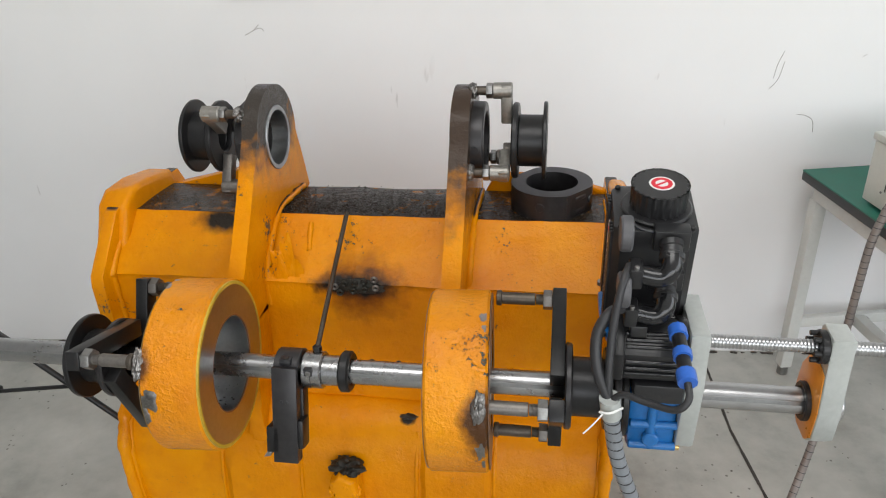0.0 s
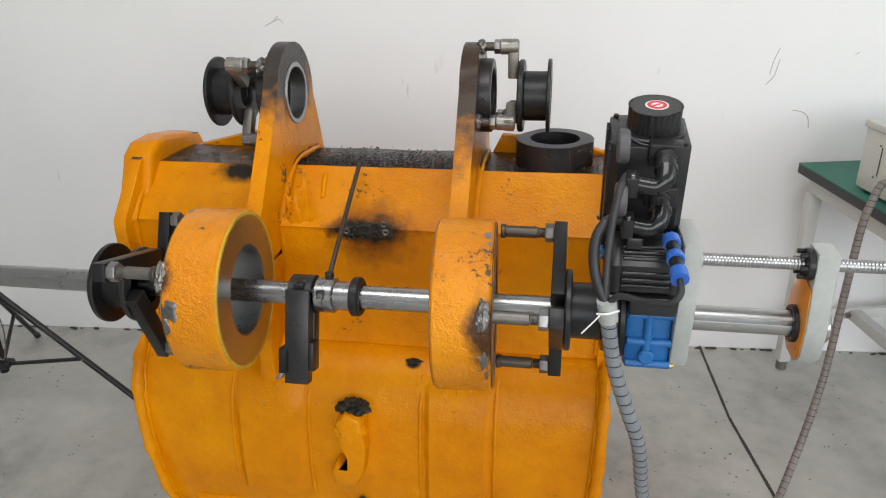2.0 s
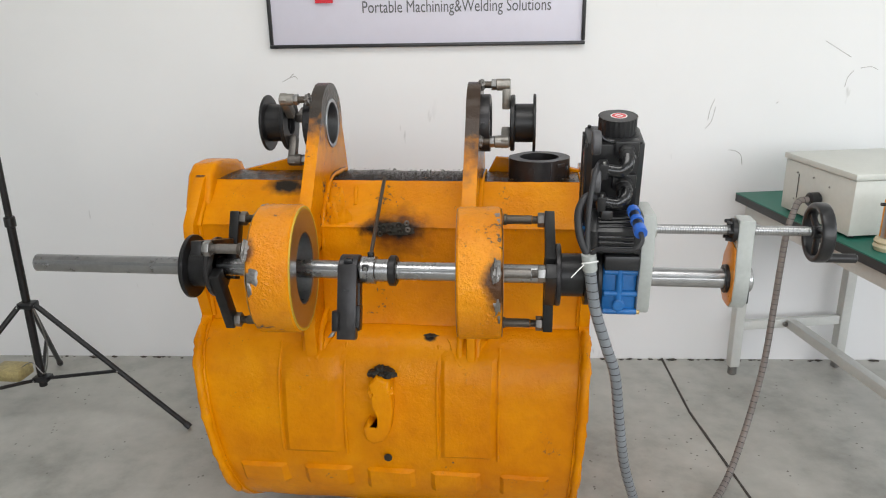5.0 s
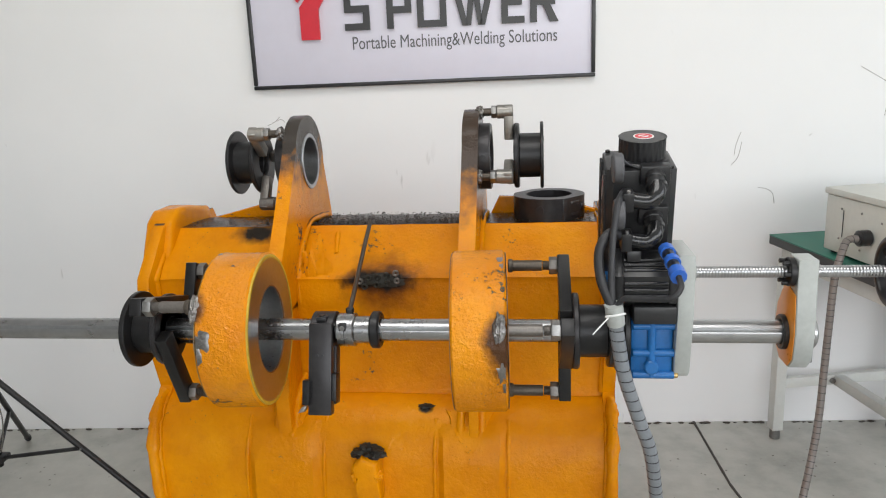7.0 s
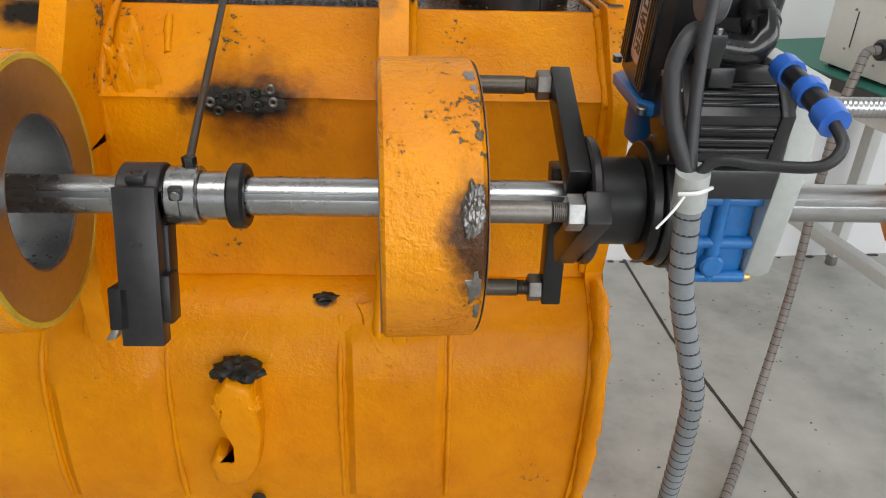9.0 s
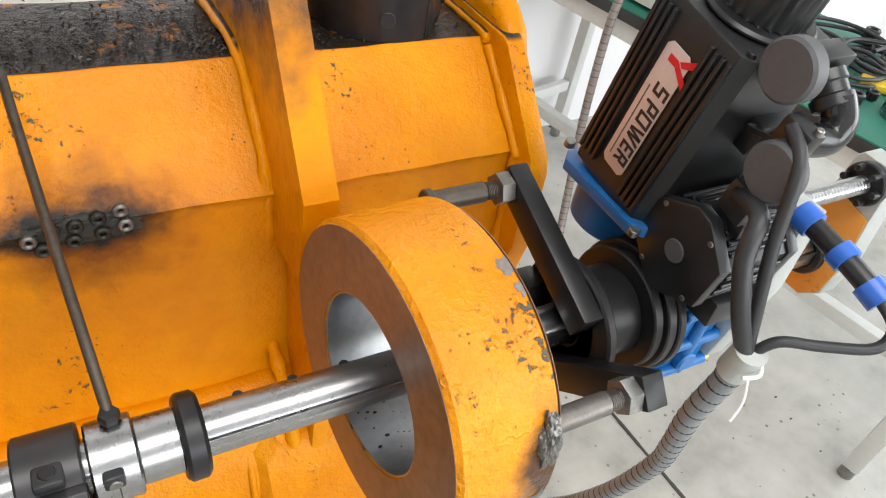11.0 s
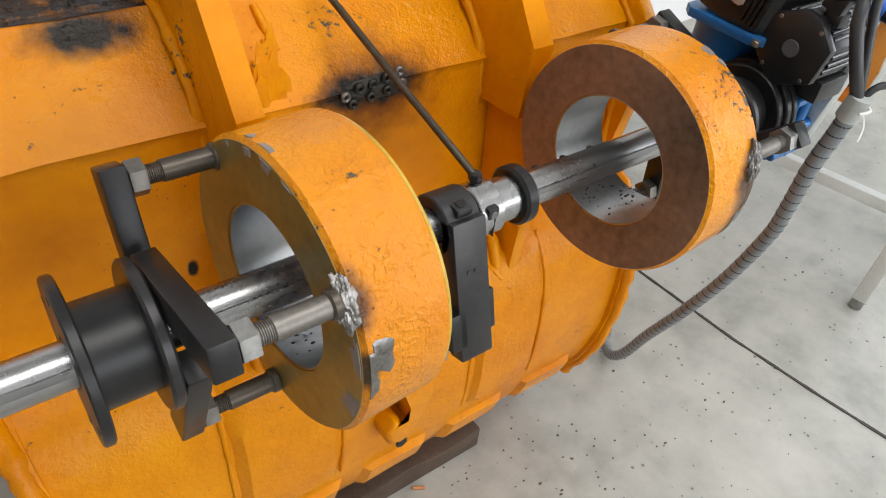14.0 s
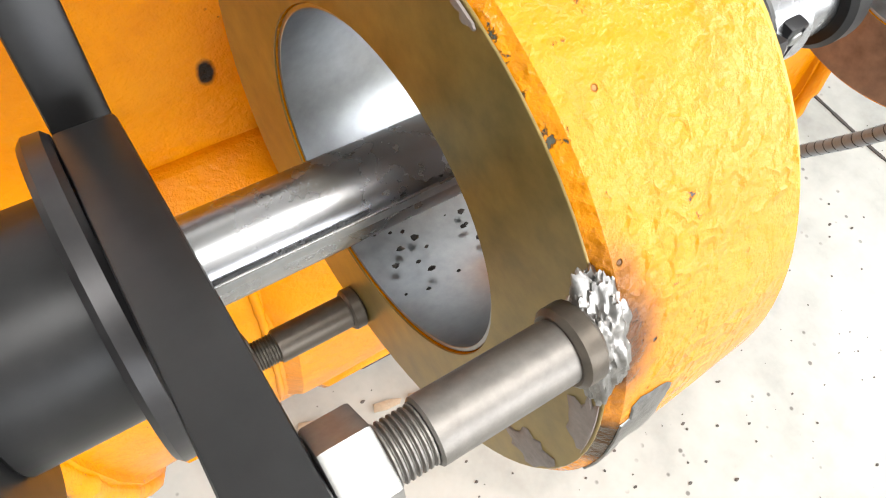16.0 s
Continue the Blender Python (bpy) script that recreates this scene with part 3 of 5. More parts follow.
# knobbly upper corners of the side plates
for x, w, s in ((BX0 - 0.055, 0.085, 4), (BX1 - 0.005, 0.045, 9)):
    bm = prism([(0.50, 1.145), (0.555, 1.255), (0.60, 1.283), (0.68, 1.284), (0.80, 1.258), (0.83, 1.20), (0.70, 1.16)], x, x + w, "x", 0.016, None, None, 4)
    bmesh.ops.subdivide_edges(bm, edges=[e for e in bm.edges if e.calc_length() > 0.03], cuts=3, use_grid_fill=True)
    for v in bm.verts:
        n = noise.noise(v.co * 16 + Vector((s, 0, 0)))
        v.co += Vector((0.4, 0.5, 0.8)) * 0.008 * n
    part("corner_ear", bm, ORANGE_LUG, bucket, "thick rounded upper corner of the side plate")
# raised pieces of the rear lip beside the lugs
for xs in (((BX0, 1.21), (BX0 + 0.06, 1.225), (-0.40, 1.268), (-0.30, 1.262), (-0.27, 1.21)), ((0.27, 1.21), (0.30, 1.27), (0.46, 1.262), (BX1, 1.225), (BX1, 1.21))):
    part("rear_lip", prism(list(xs), 0.79, 0.822, "y", 0.006), ORANGE_LUG, bucket, "raised back lip of the top plate")
# wear pads on the shell


def on_shell(z):
    for (ya, za), (yb, zb) in zip(PROFILE[8:], PROFILE[9:]):
        if zb <= z <= za:
            return ya + (yb - ya) * (za - z) / (za - zb)
    return 0.42


def pad(x0, x1, z0, z1, proud, seed, n=16):
    bm = bmesh.new()
    rows = []
    for i in range(n + 1):
        z = z0 + (z1 - z0) * i / n
        row = []
        for j in range(9):
            u = j / 8
            x = x0 + (x1 - x0) * u
            edge = min(i, n - i, 99) == 0 or j in (0, 8)
            w = 0.004 * noise.noise(Vector((x * 8, z * 8, seed)))
            row.append(bm.verts.new((x + w * 0.7, on_shell(z) - (proud if not edge else -0.006) + w * 0.5, z + w * 0.7)))
        rows.append(row)
    for a, b in zip(rows, rows[1:]):
        for j in range(8):
            bm.faces.new((a[j], a[j + 1], b[j + 1], b[j]))
    bm.faces.new([rows[0][j] for j in range(9)] + [rows[i][8] for i in range(1, n + 1)] + [rows[n][j] for j in range(7, -1, -1)] + [rows[i][0] for i in range(n - 1, 0, -1)])
    return bm


part("wear_strip", pad(-0.350, -0.142, 0.405, 0.768, 0.015, 1), ORANGE, bucket, "broad raised reinforcing strip")
part("wear_strip", pad(0.148, 0.335, 0.405, 0.768, 0.015, 2), ORANGE, bucket, "broad raised reinforcing strip")
for i, x in enumerate((-0.515, -0.300, -0.095, 0.115, 0.330)):
    part("wear_pad", pad(x, x + 0.172, 0.262, 0.362, 0.016, 5 + i, 8), ORANGE, bucket, "small rectangular wear pad")
for i, x in enumerate((-0.350, -0.142, 0.148, 0.335)):
    part("strip_weld", bead([(x, on_shell(z) - 0.002, z) for z in (0.41, 0.5, 0.6, 0.69, 0.765)], 0.006, 20 + i), ORANGE, bucket, "painted weld along the strip")
# plug-weld rows: fused washers with soot, above the hook
for i, (x, z) in enumerate(((-0.052, 1.108), (-0.028, 1.116), (-0.004, 1.118), (0.020, 1.123), (0.044, 1.129), (-0.040, 1.094), (-0.008, 1.099), (0.022, 1.103), (0.047, 1.109))):
    bm = ring(-0.004, 0.004, 0.0032, 0.0088, "y", (x, z), 0.002, 14, None, Matrix.Translation((0, 0.4545 + (z - 1.1) * 0.12, 0)))
    part("weld_washer", bm, SOOTY if i % 4 else STUD, bucket, "small sooty weld washer")
part("weld_blob", lump((0.0, 0.463, 1.107), (0.060, 0.006, 0.020), 8, 0.3, 4), SOOTY, bucket, "burnt welding residue")
# lifting hook on the shell
hook_pts = [(0.012, 0.695), (0.017, 0.60), (0.009, 0.53), (-0.012, 0.49), (-0.045, 0.478), (-0.070, 0.492), (-0.077, 0.530), (-0.062, 0.556), (-0.046, 0.548), (-0.038, 0.524), (-0.027, 0.530), (-0.029, 0.575), (-0.034, 0.63), (-0.050, 0.652), (-0.052, 0.685), (-0.030, 0.708)]
bm = prism(hook_pts, 0.246, 0.330, "y", 0.012, None, None, 3)
part("lifting_hook", bm, ORANGE, bucket, "stout lifting hook welded to the shell")
for i, (x, z, r) in enumerate(((-0.034, 0.672, 0.020), (-0.008, 0.678, 0.019), (-0.044, 0.650, 0.014), (0.006, 0.655, 0.014))):
    part("hook_weld", lump((x, 0.262, z), (r, 0.016, r * 1.1), 60 + i, 0.35, 4), ORANGE, bucket, "painted weld lump on the hook")
part("hook_weld", lump((-0.018, 0.292, 0.702), (0.040, 0.030, 0.020), 3, 0.4, 4), SOOTY, bucket, "sooty weld on top of the hook")
# drain hole is not cut; a dark disc paints its shade
part("drain_hole_shade", rod(0.283, 0.288, 0.013, "y", (-0.010, 0.410), 0.001, 20), SOOTY, bucket, "dark disc painting the shade in a drain hole")


def foot_tip(xc, half, top, low, seed):
    """A ragged three-cornered weld under a lug's foot."""
    bm = bmesh.new()
    n, rows = 14, []
    for i in range(n + 1):
        v = i / n
        z = top + (low - top) * v
        row = []
        for k in range(13):
            u = k / 6 - 1
            w = half * (1 - 0.88 * v)
            edge = k in (0, 12) or i == n
            x = xc + u * w + 0.006 * noise.noise(Vector((u * 2, v * 9, seed)))
            q = 0.011 * noise.noise(Vector((x * 42, z * 42, seed))) + 0.006 * noise.noise(Vector((x * 110, z * 110, seed)))
            row.append(bm.verts.new((x, on_shell(z) - (-0.006 if edge else 0.016 * (1 - v * 0.4) + q), z)))
        rows.append(row)
    for a, b in zip(rows, rows[1:]):
        for k in range(12):
            bm.faces.new((a[k], a[k + 1], b[k + 1], b[k]))
    return bm


part("foot_weld", foot_tip(-0.240, 0.060, 0.785, 0.695, 2), ORANGE, bucket, "ragged painted weld under the lug")
part("foot_weld", foot_tip(0.236, 0.070, 0.785, 0.690, 5), ORANGE, bucket, "ragged painted weld under the lug")
# lugs carrying the eyes
EY, EZ, ER, EH = 0.662, 1.405, 0.128, 0.074
lug_poly = [(0.355, 1.175), (0.45, 1.305), (0.545, 1.445)] + [(EY + ER * math.cos(radians(a)), EZ + ER * math.sin(radians(a))) for a in range(150, -20, -10)] + [(0.815, 1.30), (0.84, 1.21), (0.70, 1.19), (0.56, 1.06), (0.46, 1.04), (0.36, 1.05)]
lug_poly = lug_poly[::-1]


def lug(x0, x1, foot):
    part("lug", plate_hole(lug_poly, (EY, EZ), EH, x0, x1), ORANGE_LUG, bucket, "tall lug plate with a bored eye, scorched at the top")
    part("lug_foot", prism([(0.46, 1.06), (0.352, 1.05), (0.350, 0.95), (0.320, 0.84), (0.325, foot), (0.36, foot), (0.44, 0.83)], x0 + (0.016 if x0 > 0 else 0), x1, "x", 0.006), ORANGE, bucket, "lower foot of the lug")
    part("eye_bush", ring(x0 - 0.003, x1 + 0.003, EH - 0.008, EH + 0.004, "x", (EY, EZ), 0.0015), BORE, bucket, "bright bored eye liner")
    for sx in (x0 - 0.004, x1 + 0.004):
        part("lug_weld", bead([(sx, 0.465, 1.0), (sx, 0.475, 1.13), (sx, 0.585, 1.232), (sx, 0.70, 1.236), (sx, 0.78, 1.228)], 0.0095, sx * 9), ORANGE, bucket, "painted weld along the lug")
        part("foot_weld", bead([(sx, 0.45, 0.845), (sx, 0.37, 0.80), (sx, 0.335, foot + 0.02), ((x0 + x1) / 2, 0.325, foot - 0.02)], 0.012, sx * 7), ORANGE, bucket, "painted weld round the lug foot")


lug(-0.264, -0.226, 0.705)
lug(0.220, 0.262, 0.715)
bm = lump((-0.176, 0.474, 1.03), (0.052, 0.014, 0.15), 8, 0.42, 5)
part("rough_patch", bm, ORANGE, bucket, "rough lumpy weld patch beside the lug")
part("paint_run", bead([(-0.135, 0.575, 1.215), (-0.132, 0.545, 1.19), (-0.128, 0.52, 1.168)], 0.008, 3), ORANGE, bucket, "thick run of paint")
# dirt caught on the ledge beside the lug feet
for i, (x, w) in enumerate(((0.120, 0.021), (-0.262, 0.014))):
    part("ledge_dirt", lump((x, 0.392, 0.787), (w, 0.012, 0.005), i + 3, 0.6, 3), SOOTY, bucket, "dirt caught on the ledge")


# bosses
def boss(x0, x1, face, label):
    R, RI = 0.177, 0.0995
    b = lathe([(x0 + 0.004, RI), (x0, RI + 0.004), (x0, R - 0.006), (x0 + 0.005, R), (x1 - 0.005, R), (x1, R - 0.006), (x1, RI + 0.004), (x1 - 0.004, RI)], "x", (0, AY, AZ), 96, None, True)
    ob = part("boss", b, ORANGE_BOSS, bucket, label)
    for x, mm in ((x0 - 0.0012, face[0]), (x1 + 0.0012, face[1])):
        part("boss_face", ring(min(x, x), x + 0.0012 if x > x0 else x + 0.0012, RI + 0.002, R - 0.005, "x", (AY, AZ), 0.0003, 72), mm, ob, "machined annular face")
    part("bore_wall", ring(x0 + 0.001, x1 - 0.001, RI - 0.0012, RI + 0.0015, "x", (AY, AZ), 0.0004, 72), BORE, ob, "bright bored wall")
    return ob


AY, AZ = 0.18, 1.074
BL0, BL1, BR0, BR1 = -0.310, -0.199, 0.228, 0.343
boss_l = boss(BL0, BL1, (OLIVE, BORE), "heavy orange bored boss with chipped paint")
boss_r = boss(BR0, BR1, (RUST, RUST), "heavy orange bored boss with rusty machined face")
part("rim_stain", ring(BL1 - 0.001, BL1 + 0.0030, 0.165, 0.1722, "x", (AY, AZ), 0.0003, 72), YELLOW_RIM, boss_l, "yellow-green paint rim")
part("inner_face", ring(BL1 - 0.001, BL1 + 0.0022, 0.099, 0.148, "x", (AY, AZ), 0.0003, 72), RUST, boss_l, "rust-brown inner face")


def chip(centre, across, around, seed, x=None, n=22):
    """A thin flake-edged bare patch: on the rim (x, angle) or, with x given, on a flat face (radius, angle)."""
    def put(u, v, up):
        a = radians(v)
        lo, hi = (BL0, BL1) if centre[0] < 0 else (BR0, BR1)
        r, xx = (0.1772 + up, min(max(u, lo + 0.005), hi - 0.005)) if x is None else (min(u, 0.1705), x - up)
        return bm.verts.new((xx, AY + r * math.cos(a), AZ + r * math.sin(a)))
    bm = bmesh.new()
    rings = []
    for f, up in ((1.0, 0.0001), (0.9, 0.0009), (0.5, 0.0012)):
        ring_ = []
        for k in range(n):
            a = 2 * math.pi * k / n
            q = f * (1 + 0.75 * noise.noise(Vector((math.cos(a) * 1.9, math.sin(a) * 1.9, seed))) + 0.25 * noise.noise(Vector((math.cos(a) * 6, math.sin(a) * 6, seed))))
            ring_.append(put(centre[0] + across * q * math.cos(a), centre[1] + around * q * math.sin(a), up))
        rings.append(ring_)
    mid = put(*centre, 0.0013)
    for a, b in zip(rings, rings[1:]):
        for k in range(n):
            bm.faces.new((a[k], a[(k + 1) % n], b[(k + 1) % n], b[k]))
    for k in range(n):
        bm.faces.new((rings[-1][k], rings[-1][(k + 1) % n], mid))
    return bm


for i, (r, ang, dr, da) in enumerate(((0.166, 168, 0.011, 8), (0.159, 196, 0.013, 6), (0.168, 90, 0.010, 3.2), (0.168, 78, 0.007, 2.6), (0.170, 104, 0.004, 2.2), (0.170, 62, 0.006, 2.0))):
    part("bare_patch", chip((r, ang), dr, da, 31 + i * 3.7, BL0 - 0.0014), PRIMER, boss_l, "bare primer patch on the face")
part("torch_scar", chip((BL0 + 0.018, 168), 0.019, 7, 12.3), WELD, boss_l, "ground bright scar on the rim")
part("torch_scar", chip((BL0 + 0.008, 179), 0.008, 6, 15.1), WELD, boss_l, "ground bright scar on the rim")
for i, (x, ang, dx, da) in enumerate(((BL0 + 0.006, 86, 0.006, 3.5), (BL0 + 0.007, 75, 0.007, 2), (BR1 - 0.010, 104, 0.009, 3.0), (BR1 - 0.006, 112, 0.006, 2.4), (BR1 - 0.012, 190, 0.010, 6), (BR1 - 0.006, 202, 0.006, 4))):
    part("bare_patch", chip((x, ang), dx, da, 71 + i * 2.9), WELD if i > 3 else PRIMER, boss_l if i < 2 else boss_r, "bare patch on the rim")
# both bosses sit a little askew on the bar
for ob, xc in ((boss_l, (BL0 + BL1) / 2), (boss_r, (BR0 + BR1) / 2)):
    ob.matrix_world = Matrix.Translation((xc, AY, 0)) @ Matrix.Rotation(radians(3.6), 4, "Z") @ Matrix.Translation((-xc, -AY, 0))

# ---- timber under the bucket ----
for i, (y0, y1, h) in enumerate(((0.385, 0.505, 0.072), (0.95, 1.07, 0.072))):
    bm = box(-0.160, 0.338, y0, y1, 0.0, h, 0.006, None)
    bmesh.ops.subdivide_edges(bm, edges=[e for e in bm.edges if e.calc_length() > 0.2], cuts=14, use_grid_fill=True)
    for v in bm.verts:
        if v.co.z > 0.01:
            v.co += Vector((0, 1, 1)) * 0.004 * noise.noise(v.co * 14)
    single("timber_block", bm, WOOD, "dark weathered timber block under the bucket", "timber", "timbers under the bucket")


# ---- the boring bar ----
bar = thing("boring_bar", "long ground steel boring bar with a keyway", "boring bar")
bm = rod(-0.990, 0.965, 0.025, "x", (AY, AZ), 0.002, 64)
part("shaft", bm, STEEL, bar)
# keyway groove: two proud lips and a dark floor along the front
for dz in (-0.0065, 0.0065):
    part("keyway_lip", box(-0.985, 0.955, AY - 0.0246, AY - 0.0232, AZ + 0.009 + dz - 0.001, AZ + 0.009 + dz + 0.001, 0.0004), STEEL, bar)
part("keyway", box(-0.985, 0.955, AY - 0.0242, AY - 0.0225, AZ + 0.0035, AZ + 0.0145, 0.0003), BORE, bar, "dark keyway groove")
# dark discs flush with the bar paint the shade in its screw holes
for x in (0.10, 0.155, 0.21):
    part("grub_hole_shade", rod(AZ + 0.0150, AZ + 0.0191, 0.0055, "z", (x, AY + 0.0162), 0.0005, 18), OXIDE, bar, "small dark disc painting the shade in a screw hole")

# tool holder on the bar
holder = thing("tool_holder", "black steel boring tool holder clamped on the bar", "tool holder")
part("clamp_ring", ring(-0.092, -0.040, 0.0252, 0.042, "x", (AY, AZ), 0.002), OXIDE_LIGHT, holder)
body_m = Matrix.Translation((-0.066, AY, AZ)) @ Matrix.Rotation(radians(-17), 4, "X")
part("arm", box(-0.026, 0.026, -0.050, -0.022, -0.186, 0.016, 0.002, body_m), OXIDE_LIGHT, holder)
part("back_rail", box(-0.018, 0.030, -0.022, 0.010, -0.165, -0.035, 0.002, body_m), OXIDE, holder)
part("slide_block", box(-0.040, -0.014, -0.050, -0.005, -0.165, -0.110, 0.002, body_m), OXIDE, holder)
part("slide_block", box(0.022, 0.036, -0.046, -0.010, -0.155, -0.095, 0.002, body_m), OXIDE, holder)
part("tool_tip", prism([(-0.045, -0.17), (-0.055, -0.185), (-0.04, -0.182), (-0.034, -0.168)], -0.034, -0.016, "y", 0.002, None, body_m), NUT, holder, "steel cutting tip")
# dark inserts paint the shade inside the pin holes and screw pocket
for x in (-0.006, 0.005):
    part("pin_hole_shade", rod(-0.0512, -0.0498, 0.0035, "y", (x, -0.055), 0.0003, 14, None, body_m), INK, holder, "dark disc painting the shade in a pin hole")
part("screw_pocket_shade", box(-0.078, -0.054, AY - 0.034, AY - 0.012, AZ + 0.028, AZ + 0.0405, 0.003), INK, holder, "dark block painting the shade in a screw pocket")
part("cap_screw", rod(AZ + 0.030, AZ + 0.0425, 0.007, "z", (-0.066, AY - 0.022), 0.001, 18), OXIDE, holder)
part("slit", box(-0.0925, -0.0395, AY - 0.0435, AY - 0.036, AZ + 0.014, AZ + 0.0155, 0.0002), INK, holder, "dark clamp slit")
collar = thing("shaft_collar", "bright steel split collar on the bar", "collar")
part("collar_body", ring(-0.036, 0.004, 0.0252, 0.038, "x", (AY, AZ), 0.002), STEEL, collar)
part("sleeve", ring(0.004, 0.040, 0.0252, 0.031, "x", (AY, AZ), 0.001), STEEL, collar)
# solid dark block in place of the pocket's shade
part("screw_pocket_shade", box(-0.028, -0.010, AY - 0.0375, AY - 0.020, AZ + 0.008, AZ + 0.026, 0.003), INK, collar, "dark block painting the shade in a screw pocket")
part("cap_screw", rod(AY - 0.039, AY - 0.02, 0.006, "y", (-0.019, AZ + 0.016), 0.001, 16), NUT, collar)
part("split_line", box(-0.0165, -0.0155, AY - 0.0385, AY - 0.028, AZ - 0.02, AZ + 0.024, 0.0001), INK, collar, "dark split line")
single("stop_ring", ring(0.040, 0.062, 0.0255, 0.042, "x", (AY, AZ), 0.004), OXIDE, "black steel stop ring on the bar", "stop ring")
# the thin leaning rod between collar and bucket
bm = tube([(-0.041, 0.572, 1.2465), (-0.027, 0.38, 1.179), (-0.012, 0.192, 1.1135)], 0.0054, 12, 4)
feeler = single("wedge_rod", bm, DARK_STUD, "thin dark steel rod leaning from the collar to the bucket", "rod")
single("rod_tip_nut", hexnut(1.109, 1.121, 0.0095, "z", (-0.0125, 0.196)), OXIDE, "small black nut at the foot of the rod", "nut")


# ---- bar supports: hub, three arms and welded studs ----
def support(name, label, fx, out, hub, studs, dark, face_x, bore_disc):
    """fx: x of the arm plane; out: sign of the way away from the boss."""
    s = thing(name, label, "bearing support", "bar supports")
    part("hub", ring(min(fx, hub), max(fx, hub), 0.027, 0.057, "x", (AY, AZ), 0.002), OXIDE, s)
    part("flange", ring(min(fx, fx + out * 0.014), max(fx, fx + out * 0.014), 0.028, 0.083, "x", (AY, AZ), 0.003), OXIDE_LIGHT, s)
    if bore_disc:
        part("end_flange", ring(min(hub, hub + out * 0.012), max(hub, hub + out * 0.012), 0.030, 0.089, "x", (AY, AZ), 0.002), OXIDE, s)
        # flange holes are not cut; thin dark discs carry their shade
        for k in range(6):
            a = radians(60 * k + 20)
            part("flange_hole_shade", rod(hub + out * 0.0125 - 0.0004, hub + out * 0.0125 + 0.0004, 0.005, "x", (AY + 0.075 * math.cos(a), AZ + 0.075 * math.sin(a)), 0.0001, 12), INK, s, "dark disc painting the shade in a flange hole")
    for i, (ang, r0, length) in enumerate(studs):
        a = radians(ang)
        u = Vector((0, math.cos(a), math.sin(a)))
        rot = Matrix.Translation((0, AY, AZ)) @ Matrix.Rotation(a, 4, "X")
        x0, x1 = sorted((fx - out * 0.0005, fx - out * 0.028))
        b0 = Vector((0.060 * math.cos(a + out * radians(78)), 0.060 * math.sin(a + out * radians(78))))
        run = Vector((r0 * u.y, r0 * u.z)) - b0
        rot = Matrix.Translation((0, AY + b0.x, AZ + b0.y)) @ Matrix.Rotation(math.atan2(run.y, run.x), 4, "X")
        part("arm", box(x0, x1, -0.020, run.length + 0.019, -0.019, 0.019, 0.0025, rot), OXIDE, s, "black steel arm")
        c = (AY + r0 * u.y, AZ + r0 * u.z)
        st = DARK_STUD if i in dark else STUD
        a0, a1 = sorted((fx - out * 0.02, face_x + out * 0.008))
        bmx = rod(*sorted((fx - out * 0.063, face_x + out * 0.006)), 0.0125, "x", c, 0.001, 28)
        thread(*sorted((fx - out * 0.026, fx - out * 0.062)), 0.011, "x", c, 0.0022, bmx)
        part("stud", bmx, st, s, "welded steel stud")
        part("nut", hexnut(*sorted((fx - out * 0.0285, fx - out * 0.047)), 0.0205, "x", c), NUT if i not in dark else STUD, s, "hexagon lock nut")
        part("cap_screw", rod(*sorted((fx + out * 0.0, fx + out * 0.004)), 0.009, "x", (AY + b0.x, AZ + b0.y), 0.001, 16), OXIDE, s)
        part("weld_collar", rod(*sorted((face_x + out * 0.012, face_x + out * 0.001)), 0.0158, "x", c, 0.002, 24), DARK_STUD, s, "dark round collar welded to the boss")
        if i not in dark:
            bmw = lump((0, 0, 0), (0.0125, 0.0095, 0.029), 50 + i, 0.26, 5)
            for v in bmw.verts:
                b, rr = a + out * (v.co.z - 0.004) / 0.177, 0.1745 + v.co.y
                v.co = (face_x - out * 0.006 + v.co.x, AY + rr * math.cos(b), AZ + rr * math.sin(b))
            part("weld_bead", bmw, WELD, s, "bright spattered weld bead")
    return s


support("bar_support", "black three-armed bearing support welded to the boss", -0.4405, -1, -0.511, ((44, 0.157, 0), (145, 0.175, 0), (270, 0.159, 0)), (0, 2), BL0, True)
support("bar_support", "black three-armed bearing support beside the drive", 0.486, 1, 0.560, ((41, 0.172, 0), (160, 0.152, 0), (286, 0.170, 0)), (0, 2), BR1, False)


